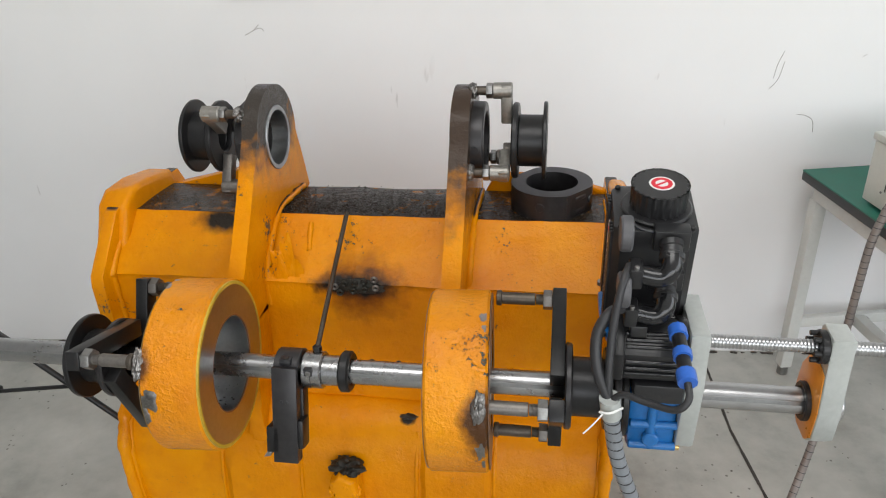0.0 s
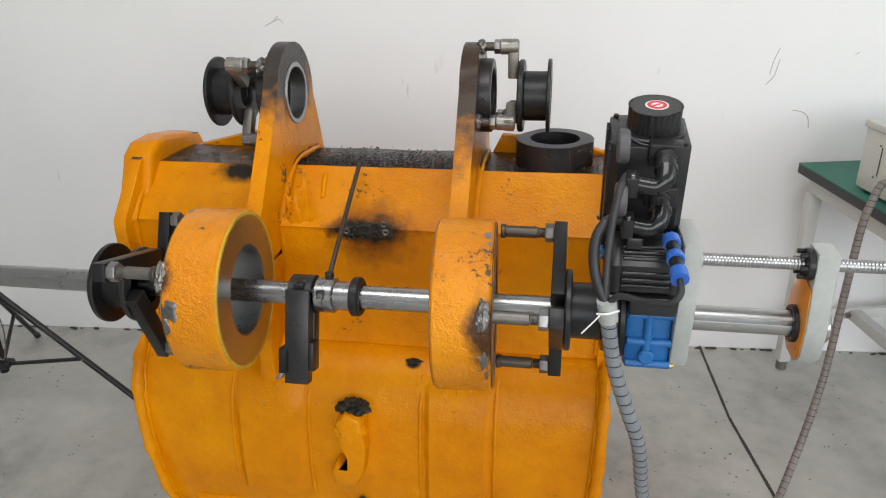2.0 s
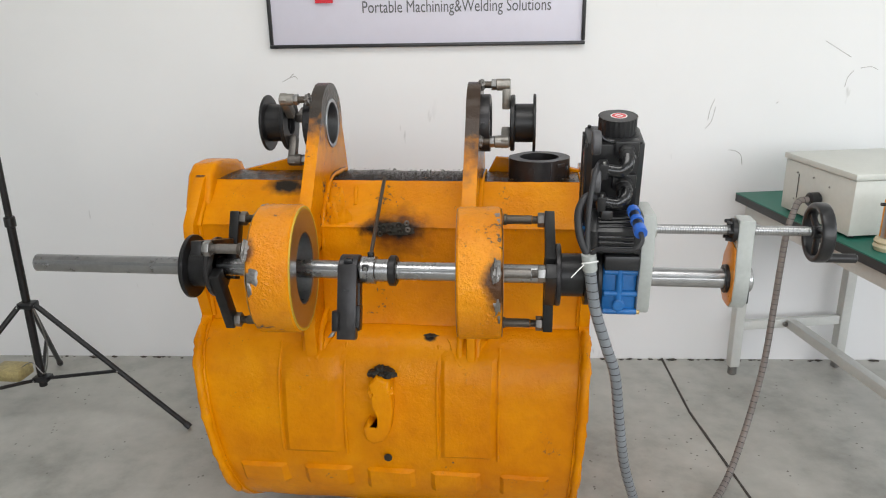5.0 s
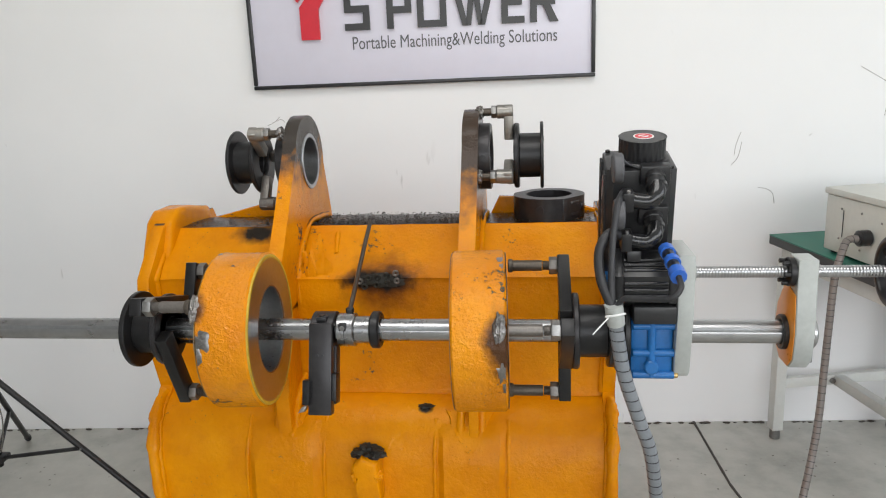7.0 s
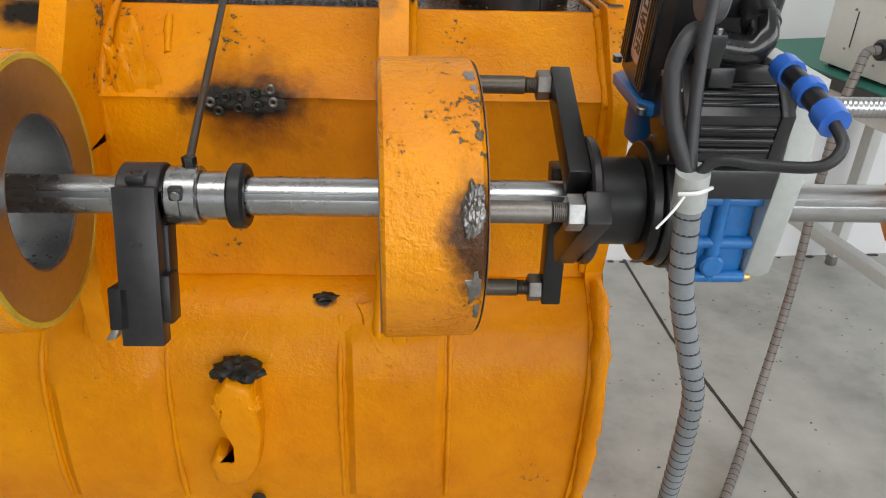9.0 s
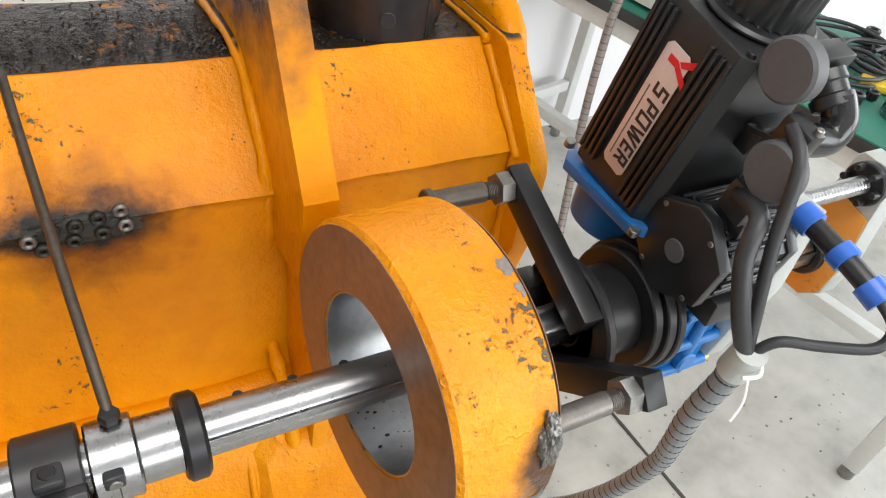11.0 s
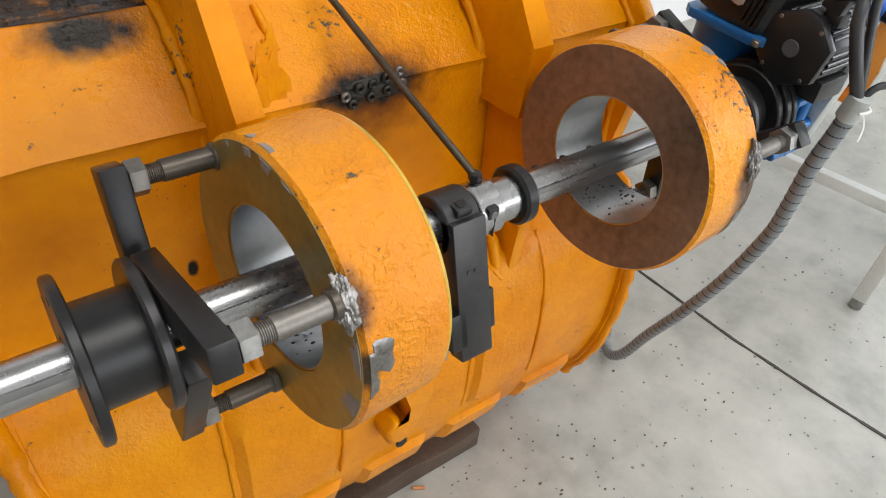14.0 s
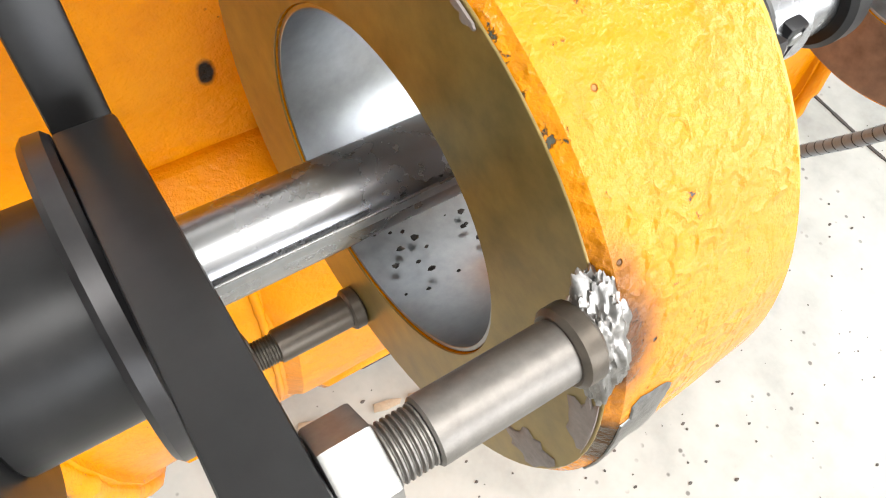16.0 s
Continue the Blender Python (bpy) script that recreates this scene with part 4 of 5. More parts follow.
# ---- supports on the lugs ----
def eye_support(label, lx, out, arms):
    """A spool bearing held off a lug's eye; lx: the lug's outer face; out: the way away from it."""
    s = thing("eye_support", label, "bearing support", "supports on the lugs")

    def span(a, b):
        return sorted((lx + out * a, lx + out * b))
    part("eye_ring", ring(*span(0.001, 0.036), 0.066, 0.090, "x", (EY, EZ), 0.003), OXIDE_LIGHT, s, "dark ring over the lug's eye")
    part("spool", ring(*span(0.112, 0.170), 0.034, 0.060, "x", (EY, EZ), 0.002), OXIDE, s)
    part("inner_flange", ring(*span(0.098, 0.112), 0.036, 0.088, "x", (EY, EZ), 0.003), OXIDE, s)
    part("outer_flange", ring(*span(0.168, 0.177), 0.036, 0.090, "x", (EY, EZ), 0.002), OXIDE, s)
    # flange and ring holes drawn as dark discs, shade put in the colour
    for k in range(6):
        a = radians(60 * k + 80)
        part("flange_hole_shade", rod(*span(0.1765, 0.1775), 0.006, "x", (EY + 0.076 * math.cos(a), EZ + 0.076 * math.sin(a)), 0.0001, 12), INK, s, "dark disc painting the shade in a flange hole")
    part("ring_hole_shade", rod(EY - 0.0915, EY - 0.089, 0.009, "y", (lx + out * 0.018, EZ + 0.005), 0.0003, 16), INK, s, "dark disc painting the shade in a drilled hole")
    for i, (ang, r0, light) in enumerate(arms):
        a = radians(ang)
        rot = Matrix.Translation((0, EY, EZ)) @ Matrix.Rotation(a, 4, "X")
        c = (EY + r0 * math.cos(a), EZ + r0 * math.sin(a))
        x0, x1 = span(0.072, 0.097)
        bm = box(x0, x1, 0.045, r0 + 0.016, -0.015, 0.015, 0.004, rot)
        rod(*span(0.052, 0.097), 0.0185, "x", c, 0.003, 28, bm)
        part("arm", bm, GUN if light else STUD, s, "cast gunmetal arm")
        part("lock_nut", hexnut(*span(0.038, 0.052), 0.0175, "x", c), NUT, s, "hexagon lock nut")
        part("stud", rod(*span(-0.002, 0.040), 0.0105, "x", c, 0.001, 20), DARK_STUD, s, "short stud")
        part("weld_blob", lump((lx + out * 0.008, c[0], c[1]), (0.012, 0.017, 0.018), ang, 0.28, 4), WELD if light else SOOTY, s, "bright weld on the lug")
    return s


eye_support("black spool bearing support welded to the scorched lug", -0.264, -1, ((138, 0.128, True), (242, 0.125, False), (10, 0.11, False)))
eye_support("black spool bearing support with gunmetal arms on the lug", 0.254, 1, ((94, 0.120, True), (202, 0.112, True), (318, 0.105, False)))

# loose split ring on the bucket's top
RX, RY = 0.445, 0.690
loose = thing("split_clamp_ring", "black steel split clamp ring lying on the bucket", "clamp ring")
poly = []
for k in range(60):
    a = 2 * math.pi * k / 60
    r = 0.098
    flat = 0.090 / max(0.05, abs(math.cos(a - radians(-40))))
    poly.append((RX + min(r, flat) * math.cos(a), RY + min(r, flat) * math.sin(a)))
bm = plate_hole(poly, (RX, RY), 0.063, 1.231, 1.293, "z")
part("ring_body", bm, OXIDE_LIGHT, loose)
# ring is left uncut; dark plugs paint the shade of its holes
for ang, r in ((-105, 0.098), (-18, 0.098)):
    a = radians(ang)
    m = Matrix.Translation((RX + r * math.cos(a), RY + r * math.sin(a), 1.263)) @ Matrix.Rotation(a, 4, "Z")
    part("cross_hole_shade", rod(-0.004, 0.001, 0.011, "x", (0, 0), 0.0005, 20, None, m), INK, loose, "dark plug painting the shade in a cross hole")
# the same for the shade in the two screw slots
for dz in (-0.018, 0.014):
    m = Matrix.Translation((RX + 0.0902 * math.cos(radians(-40)), RY + 0.0902 * math.sin(radians(-40)), 1.262 + dz)) @ Matrix.Rotation(radians(-40), 4, "Z")
    part("screw_slot_shade", box(-0.004, 0.0008, -0.018, 0.018, -0.006, 0.006, 0.002, m), INK, loose, "dark plug painting the shade in a screw slot")
m = Matrix.Translation((RX + 0.0985 * math.cos(radians(-68)), RY + 0.0985 * math.sin(radians(-68)), 1.262)) @ Matrix.Rotation(radians(-68), 4, "Z")
part("split_line", box(-0.003, 0.0008, -0.0012, 0.0012, -0.0305, 0.0308, 0.0002, m), INK, loose, "dark split line")

# swarf on the bucket's top
bm = bmesh.new()
random.seed(21)
for i in range(1900):
    x, y = random.uniform(-0.60, 0.56), random.triangular(0.592, 0.782, 0.62)
    if random.random() < 0.55:
        x = random.uniform(-0.23, 0.21)
    s = random.uniform(0.0012, 0.0046)
    q = Matrix.Translation((x, y, 1.231 + s * 0.3)) @ Euler((random.gauss(0, 0.35), random.gauss(0, 0.35), random.random() * 6)).to_matrix().to_4x4()
    v = [bm.verts.new(q @ Vector(p)) for p in ((-s, -s * 0.3, 0), (s, -s * 0.2, 0.2 * s), (s * 0.9, s * 0.4, -s * 0.2), (-s * 0.8, s * 0.3, s * 0.3), (0, 0, s * 0.7))]
    for f in ((0, 1, 4), (1, 2, 4), (2, 3, 4), (3, 0, 4), (3, 2, 1, 0)):
        bm.faces.new([v[k] for k in f])
tagged(link_mesh("swarf", bm, SWARF), "dark and bright metal swarf scattered on the bucket's top", "swarf", "", "stuff")
bm = bmesh.new()
for i in range(90):
    x, a = random.choice((random.uniform(BL0 + 0.01, BL1 - 0.01), random.uniform(BR0 + 0.01, BR1 - 0.01))), radians(random.gauss(270, 16))
    s = random.uniform(0.0006, 0.0022)
    lump((x, AY + 0.0925 * math.cos(a), AZ + 0.0925 * math.sin(a)), (s * 1.5, s, s * 0.6), i, 0.5, 1, bm)
tagged(link_mesh("bore_swarf", bm, SWARF), "dark swarf lying in the bored bosses", "swarf", "", "stuff")

# ---- the drive unit ----
drive = thing("boring_drive", "black and blue motor drive unit of the boring bar", "drive unit")
VX, VY = 0.624, 0.260
for a0, a1, r, m in ((0.560, 0.574, 0.078, OXIDE), (0.576, 0.590, 0.084, OXIDE_LIGHT), (0.590, 0.602, 0.087, OXIDE)):
    part("drive_flange", ring(a0, a1, 0.028, r, "x", (AY, AZ), 0.002), m, drive, "black drive flange")
for k in range(6):
    a = radians(60 * k + 25)
    part("flange_bolt", hexnut(0.566, 0.5765, 0.009, "x", (AY + 0.066 * math.cos(a), AZ + 0.066 * math.sin(a))), OXIDE, drive, "black flange bolt")
gear = part("gearbox", box(0.602, 0.690, 0.112, 0.268, 0.990, 1.125, 0.010), BLUE, drive, "blue painted gearbox casting")
for z in (1.003, 1.052, 1.110):
    part("rib", rod(0.606, 0.692, 0.008, "x", (0.110, z), 0.002, 20), BLUE, gear)
    part("bolt", rod(0.690, 0.699, 0.0065, "x", (0.110, z), 0.001, 14), BRASS, gear, "brass-coloured bolt")
part("rib", rod(0.998, 1.12, 0.009, "z", (0.645, 0.110), 0.002, 20), BLUE, gear)
part("boss_plug", rod(0.098, 0.115, 0.015, "y", (0.645, 1.022), 0.003, 24), BLUE, gear)
part("neck", rod(1.12, 1.188, 0.060, "z", (VX, VY + 0.02), 0.006, 36), BLUE, gear, "blue upper neck")
part("motor_flange", prism([(VX + sx * 0.076, VY + sy * 0.080) for sx, sy in ((-1, -.8), (-.8, -1), (.8, -1), (1, -.8), (1, .8), (.8, 1), (-.8, 1), (-1, .8))], 1.186, 1.203, "z", 0.003), BLUE, gear, "blue motor flange")
# upright motor with fins
vm = part("upright_motor", prism([(VX + sx * 0.069, VY + sy * 0.069) for sx, sy in ((-1, -.82), (-.82, -1), (.82, -1), (1, -.82), (1, .82), (.82, 1), (-.82, 1), (-1, .82))], 1.203, 1.444, "z", 0.003), PLASTIC, drive, "black finned servo motor")
for y in (-0.054, -0.045, -0.036, -0.027, 0.031, 0.040, 0.049, 0.056):
    part("fin", box(VX - 0.0745, VX - 0.068, VY + y - 0.0026, VY + y + 0.0026, 1.222, 1.432, 0.0012), PLASTIC, vm)
for sx in (-1, 1):
    for sy in (-1, 1):
        part("corner_bolt", rod(1.203, 1.213, 0.007, "z", (VX + sx * 0.072, VY + sy * 0.072), 0.001, 16), NUT if sx < 0 else OXIDE, vm, "socket bolt")
        part("top_bolt", rod(1.443, 1.449, 0.005, "z", (VX + sx * 0.058, VY + sy * 0.058), 0.001, 14), OXIDE, vm)
part("neck_ring", rod(1.444, 1.452, 0.060, "z", (VX + 0.004, VY), 0.003, 40), PLASTIC, vm)
bm = bmesh.new()
cap = []
for k in range(96):
    a = 2 * math.pi * k / 96
    r = 0.0475 - (0.0025 if k % 4 >= 2 else 0)
    cap.append((VX + 0.006 + r * math.cos(a), VY + r * math.sin(a)))
part("encoder_cap", prism(cap, 1.452, 1.494, "z", 0.004, bm), PLASTIC, vm, "ribbed black encoder cap")
part("warning_disc", rod(1.4942, 1.4948, 0.021, "z", (VX + 0.008, VY), 0.0002, 32), TIE, vm, "white warning sticker")
part("warning_ring", ring(1.4945, 1.4952, 0.0105, 0.0175, "z", (VX + 0.008, VY), 0.0002, 32), RED, vm, "red warning ring")
part("warning_bar", box(-0.012, 0.012, -0.002, 0.002, 1.4945, 1.4953, 0.0001, Matrix.Translation((VX + 0.008, VY, 0)) @ Matrix.Rotation(radians(35), 4, "Z")), RED, vm, "red warning bar")
# label plate on the motor's side
LX = VX - 0.0702
part("label_plate", prism([(VY + u, 1.238 + v) for u, v in ((-0.017, 0.006), (-0.011, 0), (0.015, 0), (0.021, 0.006), (0.021, 0.162), (0.015, 0.168), (-0.011, 0.168), (-0.017, 0.162))], LX - 0.0015, LX, "x", 0.0004), STICKER, vm, "silver label plate with red emblem")
M_LAB = Matrix.Translation((LX - 0.0016, VY + 0.0065, 1.362)) @ Matrix(((0, 0, -1, 0), (0, -1, 0, 0), (-1, 0, 0, 0), (0, 0, 0, 1)))
glyph_bars(vm, M_LAB, 0.0212, 0.0006, INK)
emblem(vm, Matrix.Translation((LX - 0.0016, VY + 0.010, 1.395)) @ Matrix(((0, 0, -1, 0), (0, -1, 0, 0), (-1, 0, 0, 0), (0, 0, 0, 1))), 0.036, 0.0006, RED, "emblem_limb")
part("label_line", box(LX - 0.0021, LX - 0.0014, VY + 0.0125, VY + 0.0140, 1.252, 1.352, 0.0001), GREYINK, vm, "thin line of tiny grey print")
# the drive sits rolled forward a little on the bar
vm.matrix_world = Matrix.Translation((0, VY, 1.20)) @ Matrix.Rotation(radians(11), 4, "X") @ Matrix.Translation((0, -VY, -1.20))
# lying feed motor
HY, HZ = 0.137, 1.205
octo = [(HY + 0.0605 * math.cos(radians(a)), HZ + 0.0605 * math.sin(radians(a))) for a in (36, 92, 112, 162, 218, 272, 292, 342)]
hm = part("feed_motor", prism(octo, 0.575, 0.690, "x", 0.003), PLASTIC, drive, "black octagonal feed motor")
part("end_cover", prism([(HY + (u - HY) * 1.06, HZ + (v - HZ) * 1.06) for u, v in octo], 0.565, 0.583, "x", 0.003), PLASTIC, hm)
part("shaft_plug", rod(0.563, 0.5665, 0.014, "x", (HY, HZ), 0.001, 24), GREYCAP, hm, "round grey shaft plug")
part("front_cover", prism([(HY + (u - HY) * 1.05, HZ + (v - HZ) * 1.05) for u, v in octo], 0.672, 0.689, "x", 0.003), PLASTIC, hm)
for k in range(4):
    a = radians(90 * k + 45)
    part("cover_screw", rod(0.5635, 0.5655, 0.0035, "x", (HY + 0.050 * math.cos(a), HZ + 0.056 * math.sin(a)), 0.0005, 12), NUT, hm)
for k, a in enumerate((52, 66, 78, 124, 136, 148, 176, 190, 204)):
    part("rib", rod(0.585, 0.671, 0.0042, "x", (HY + 0.0555 * math.cos(radians(a)), HZ + 0.0555 * math.sin(radians(a))), 0.001, 12), GLOSSY, hm)
part("cable_box", box(0.590, 0.618, HY - 0.044, HY - 0.014, HZ + 0.045, HZ + 0.068, 0.003), PLASTIC, hm)
part("side_step", box(0.604, 0.688, HY - 0.056, HY + 0.03, HZ - 0.082, HZ - 0.045, 0.003), PLASTIC, hm, "black lower gear cover")
# end plate
part("end_plate", prism([(0.104, 1.012), (0.118, 0.998), (0.235, 0.998), (0.262, 1.03), (0.262, 1.23), (0.225, 1.264), (0.088, 1.264), (0.084, 1.15)], 0.690, 0.722, "x", 0.003), ALU, drive, "pale grey end plate")
part("plate_boss", rod(0.721, 0.734, 0.022, "x", (0.155, 1.212), 0.002, 28), ALU, drive)
# connectors
for zc, zc2 in ((1.438, 1.415), (1.352, 1.330)):
    c = part("connector", box(VX - 0.006, VX + 0.052, VY - 0.088, VY - 0.060, zc - 0.020, zc + 0.020, 0.003), PLASTIC, vm, "black square connector base")
    bm = bmesh.new()
    lathe([(0, 1e-7), (0, 0.019), (0.010, 0.0195), (0.012, 0.0175), (0.022, 0.0175), (0.024, 0.0205), (0.034, 0.0205), (0.036, 0.018), (0.040, 1e-7)], "z", (0, 0, 0), 32, bm, False, Matrix.Translation((VX + 0.022, VY - 0.086, zc)) @ Matrix.Rotation(radians(118), 4, "X"))
    part("coupling", bm, PLASTIC, c, "ribbed coupling ring")
    part("elbow", tube([(VX + 0.022, VY - 0.112, zc - 0.008), (VX + 0.020, VY - 0.130, zc - 0.022), (VX + 0.006, VY - 0.136, zc2 - 0.012), (VX - 0.026, VY - 0.132, zc2 - 0.010)], 0.0165, 20, 7), GLOSSY, c, "glossy black elbow")
    part("strain_clamp", box(VX - 0.046, VX - 0.024, VY - 0.150, VY - 0.114, zc2 - 0.030, zc2 + 0.010, 0.004), PLASTIC, c, "black strain relief clamp")
    part("clamp_screw", rod(zc2 + 0.008, zc2 + 0.016, 0.004, "z", (VX - 0.035, VY - 0.145), 0.001, 12), NUT, c)
    cy, cz = (VY - 0.096, 1.459) if zc > 1.4 else (VY - 0.145, 1.381)
    part("dust_cap", rod(VX - 0.062, VX - 0.042, 0.030, "x", (cy, cz), 0.003, 36), GREYCAP, c, "hanging grey dust cap")
    part("cap_strap", tube([(VX - 0.052, cy + 0.005, cz + 0.026), (VX - 0.03, VY - 0.085, zc + 0.024), (VX + 0.0, VY - 0.078, zc + 0.012)], 0.003, 8, 4), PLASTIC, c, "rubber cap strap")
plug = part("blue_plug", tube([(0.664, 0.086, 1.277), (0.666, 0.02, 1.266), (0.668, -0.022, 1.256)], 0.0115, 20, 4), PLASTIC, drive, "round cable plug with blue nuts")
for a, b in (((0.664, 0.088, 1.277), (0.665, 0.066, 1.274)), ((0.666, 0.034, 1.269), (0.666, 0.018, 1.266)), ((0.667, -0.008, 1.260), (0.668, -0.030, 1.254))):
    part("plug_nut", tube([a, b], 0.0155, 10, 2), BLUE_PLASTIC, plug, "blue plastic plug nut")
TIEP = (0.557, 0.004, 1.178)
part("thin_cable", tube([(VX - 0.044, VY - 0.165, 1.390), (0.567, 0.062, 1.370), (0.556, 0.040, 1.300), (0.553, 0.014, 1.220), TIEP], 0.0068, 12, 6), RUBBER, drive, "thin black cable")
part("thick_cable", tube([(VX - 0.044, VY - 0.150, 1.300), (0.552, 0.064, 1.316), (0.532, 0.045, 1.285), (0.534, 0.022, 1.235), (0.552, 0.008, 1.190), TIEP], 0.0095, 12, 6), RUBBER, drive, "thick black cable")
part("plug_cable", tube([(0.668, -0.028, 1.254), (0.668, -0.052, 1.240), (0.650, -0.056, 1.222), (0.610, -0.030, 1.212), (0.575, -0.006, 1.206), TIEP], 0.0058, 12, 6), RUBBER, drive, "thin black plug cable")

def seams(points, r, gap=0.021):
    """Dark edges of the spiral wrap, as slim rings along the hose."""
    path, bm, run = smooth_path(points, 24), bmesh.new(), 0.0
    for p, q in zip(path, path[1:]):
        run += (q - p).length
        if run > gap:
            run = 0.0
            turn = (q - p).to_track_quat("Z", "Y").to_matrix().to_4x4()
            lathe([(-0.0011, r * 0.9), (-0.0011, r + 0.0006), (0.0011, r + 0.0006), (0.0011, r * 0.9)], "z", (0, 0, 0), 14, bm, True, Matrix.Translation(p) @ turn @ Matrix.Rotation(radians(14), 4, "X"))
    return bm


hose = thing("grey_hose", "grey spiral-wrapped cable hose hanging to the floor", "hose")
H1 = [TIEP, (0.566, 0.014, 1.12), (0.582, 0.030, 1.034), (0.615, 0.045, 0.93), (0.643, 0.062, 0.843), (0.668, 0.11, 0.68), (0.700, 0.18, 0.50), (0.75, 0.26, 0.32), (0.80, 0.33, 0.15), (0.85, 0.395, 0.05), (0.905, 0.460, 0.0175)]
part("wrap", tube(H1, 0.0140, 14, 8), GREY_HOSE, hose)
tagged(part("wrap_seams", seams(H1, 0.0140), RUBBER, hose, "dark seams of the spiral wrap"), kind="stuff")
part("cuff", tube([(0.556, 0.002, 1.192), (0.562, 0.010, 1.150)], 0.0175, 18, 3), ALU, hose, "pale cuff")
part("cable_tie", tube([(0.540, -0.012, 1.172), (0.557, -0.018, 1.176), (0.578, 0.0, 1.174)], 0.0022, 8, 4), TIE, hose, "white cable tie")
part("tie_end", tube([(0.545, -0.016, 1.171), (0.530, -0.030, 1.160), (0.515, -0.036, 1.145)], 0.0014, 6, 4), TIE, hose, "loose white tie end")

# feed screw, nut plate and handwheel
SY, SZ = 0.155, 1.212
feed = thing("feed_screw", "bright threaded feed screw with a black handwheel", "feed screw")
part("screw", thread(0.735, 1.124, 0.0125, "x", (SY, SZ), 0.0062), STEEL, feed)
np_poly = [(0.126, 1.243), (0.182, 1.243), (0.190, 1.233), (0.190, 1.186), (0.232, 1.125), (0.240, 1.075), (0.225, 1.025), (0.200, 1.006), (0.150, 1.006), (0.125, 1.030), (0.118, 1.09), (0.126, 1.17)]
part("nut_plate", prism(np_poly, 0.928, 0.966, "x", 0.003), ALU, feed, "pale grey nut plate")
# thin orange sheet over the plate's drive-side face
part("orange_face", prism([(AY + (u - AY) * 0.97, 1.11 + (v - 1.11) * 0.97) for u, v in np_poly[3:]], 0.9255, 0.9275, "x", 0.0005), plain("plain_orange", (0.70, 0.27, 0.04), 0.3, 0.2, 30, 0.1, 0.05), feed, "orange face of the nut plate")
part("nut_flange", rod(0.914, 0.928, 0.030, "x", (SY, SZ), 0.002, 36), OXIDE, feed, "black nut flange")
for k in range(6):
    a = radians(60 * k)
    part("flange_screw", rod(0.902, 0.915, 0.0048, "x", (SY + 0.0235 * math.cos(a), SZ + 0.0235 * math.sin(a)), 0.001, 14), OXIDE, feed)
part("bar_bearing", ring(0.916, 0.9275, 0.0255, 0.037, "x", (AY, AZ), 0.002), OXIDE, feed, "black bearing ring")
part("end_cap", ring(0.966, 0.984, 0.020, 0.034, "x", (AY, AZ), 0.003), STEEL, feed, "steel end cap")
part("lock_lever", box(0.968, 0.980, AY - 0.020, AY - 0.006, AZ - 0.062, AZ - 0.028, 0.003), OXIDE, feed, "black locking lever")
WX = 1.130
wheel = part("handwheel", lathe([(WX - 0.010 + 0.016 * math.copysign(abs(math.cos(a)) ** 0.5, math.cos(a)), 0.066 + 0.008 * math.copysign(abs(math.sin(a)) ** 0.6, math.sin(a))) for a in [2 * math.pi * (k + 0.5) / 20 for k in range(20)]], "x", (0, SY - 0.01, SZ), 56), PLASTIC, feed, "black handwheel")
part("wheel_hub", rod(WX - 0.024, WX + 0.010, 0.016, "x", (SY - 0.01, SZ), 0.002, 28), PLASTIC, wheel)
for k in range(3):
    part("spoke", box(WX - 0.018, WX - 0.004, 0.010, 0.064, -0.007, 0.007, 0.003, Matrix.Translation((0, SY - 0.01, SZ)) @ Matrix.Rotation(radians(120 * k - 85), 4, "X")), PLASTIC, wheel)
part("crank_handle", rod(WX + 0.002, WX + 0.085, 0.0115, "x", (SY - 0.02, SZ - 0.062), 0.004, 24), PLASTIC, wheel, "black crank handle")

# ---- the bench with its load ----
TM = Matrix(((0.975, 0.222, 0, 1.378), (0.222, -0.975, 0, 1.80), (0, 0, 1, 0), (0, 0, 0, 1)))
TZ = 0.918


def tb(x0, x1, y0, y1, z0, z1, bev=0.003):
    """A block in the bench's own axes: x off its long edge, y along it from the wall."""
    return box(x0, x1, y0, y1, z0, z1, bev, TM)


bench = thing("work_bench", "white steel work bench with a green mat top", "bench")
part("mat", tb(0, 0.66, 0, 1.82, TZ - 0.006, TZ, 0.002), GREEN, bench, "green bench mat")
part("worktop", tb(0.001, 0.659, 0.001, 1.819, TZ - 0.040, TZ - 0.0065, 0.002), plain("black_top_edge", (0.025, 0.025, 0.025), 0.5, 0, 40, 0.3, 0.1), bench, "black-edged worktop")
for x0, x1, y0, y1 in ((0.03, 0.06, 0.05, 1.77), (0.60, 0.63, 0.05, 1.77), (0.065, 0.595, 0.03, 0.06), (0.065, 0.595, 1.76, 1.79)):
    part("apron", tb(x0, x1, y0, y1, TZ - 0.105, TZ - 0.042), WHITE_METAL, bench)
for x in (0.03, 0.58):
    for y in (0.03, 1.72):
        leg = part("leg", tb(x, x + 0.048, y, y + 0.048, 0.045, TZ - 0.106), WHITE_METAL, bench)
        part("foot", rod(0.0, 0.045, 0.022, "z", (0, 0), 0.004, 20, None, TM @ Matrix.Translation((x + 0.024, y + 0.024, 0))), NUT, leg, "round levelling foot")
for y in (0.04, 1.73):
    part("end_stretcher", tb(0.080, 0.578, y, y + 0.03, 0.24, 0.285), WHITE_METAL, bench)
part("long_stretcher", tb(0.30, 0.345, 0.072, 1.728, 0.24, 0.285), WHITE_METAL, bench)
for s in (0.29, 0.355):
    part("stretcher_bolt", rod(0.07, 0.084, 0.012, "y", (s, 0.262), 0.002, 16, None, TM), NUT, bench)
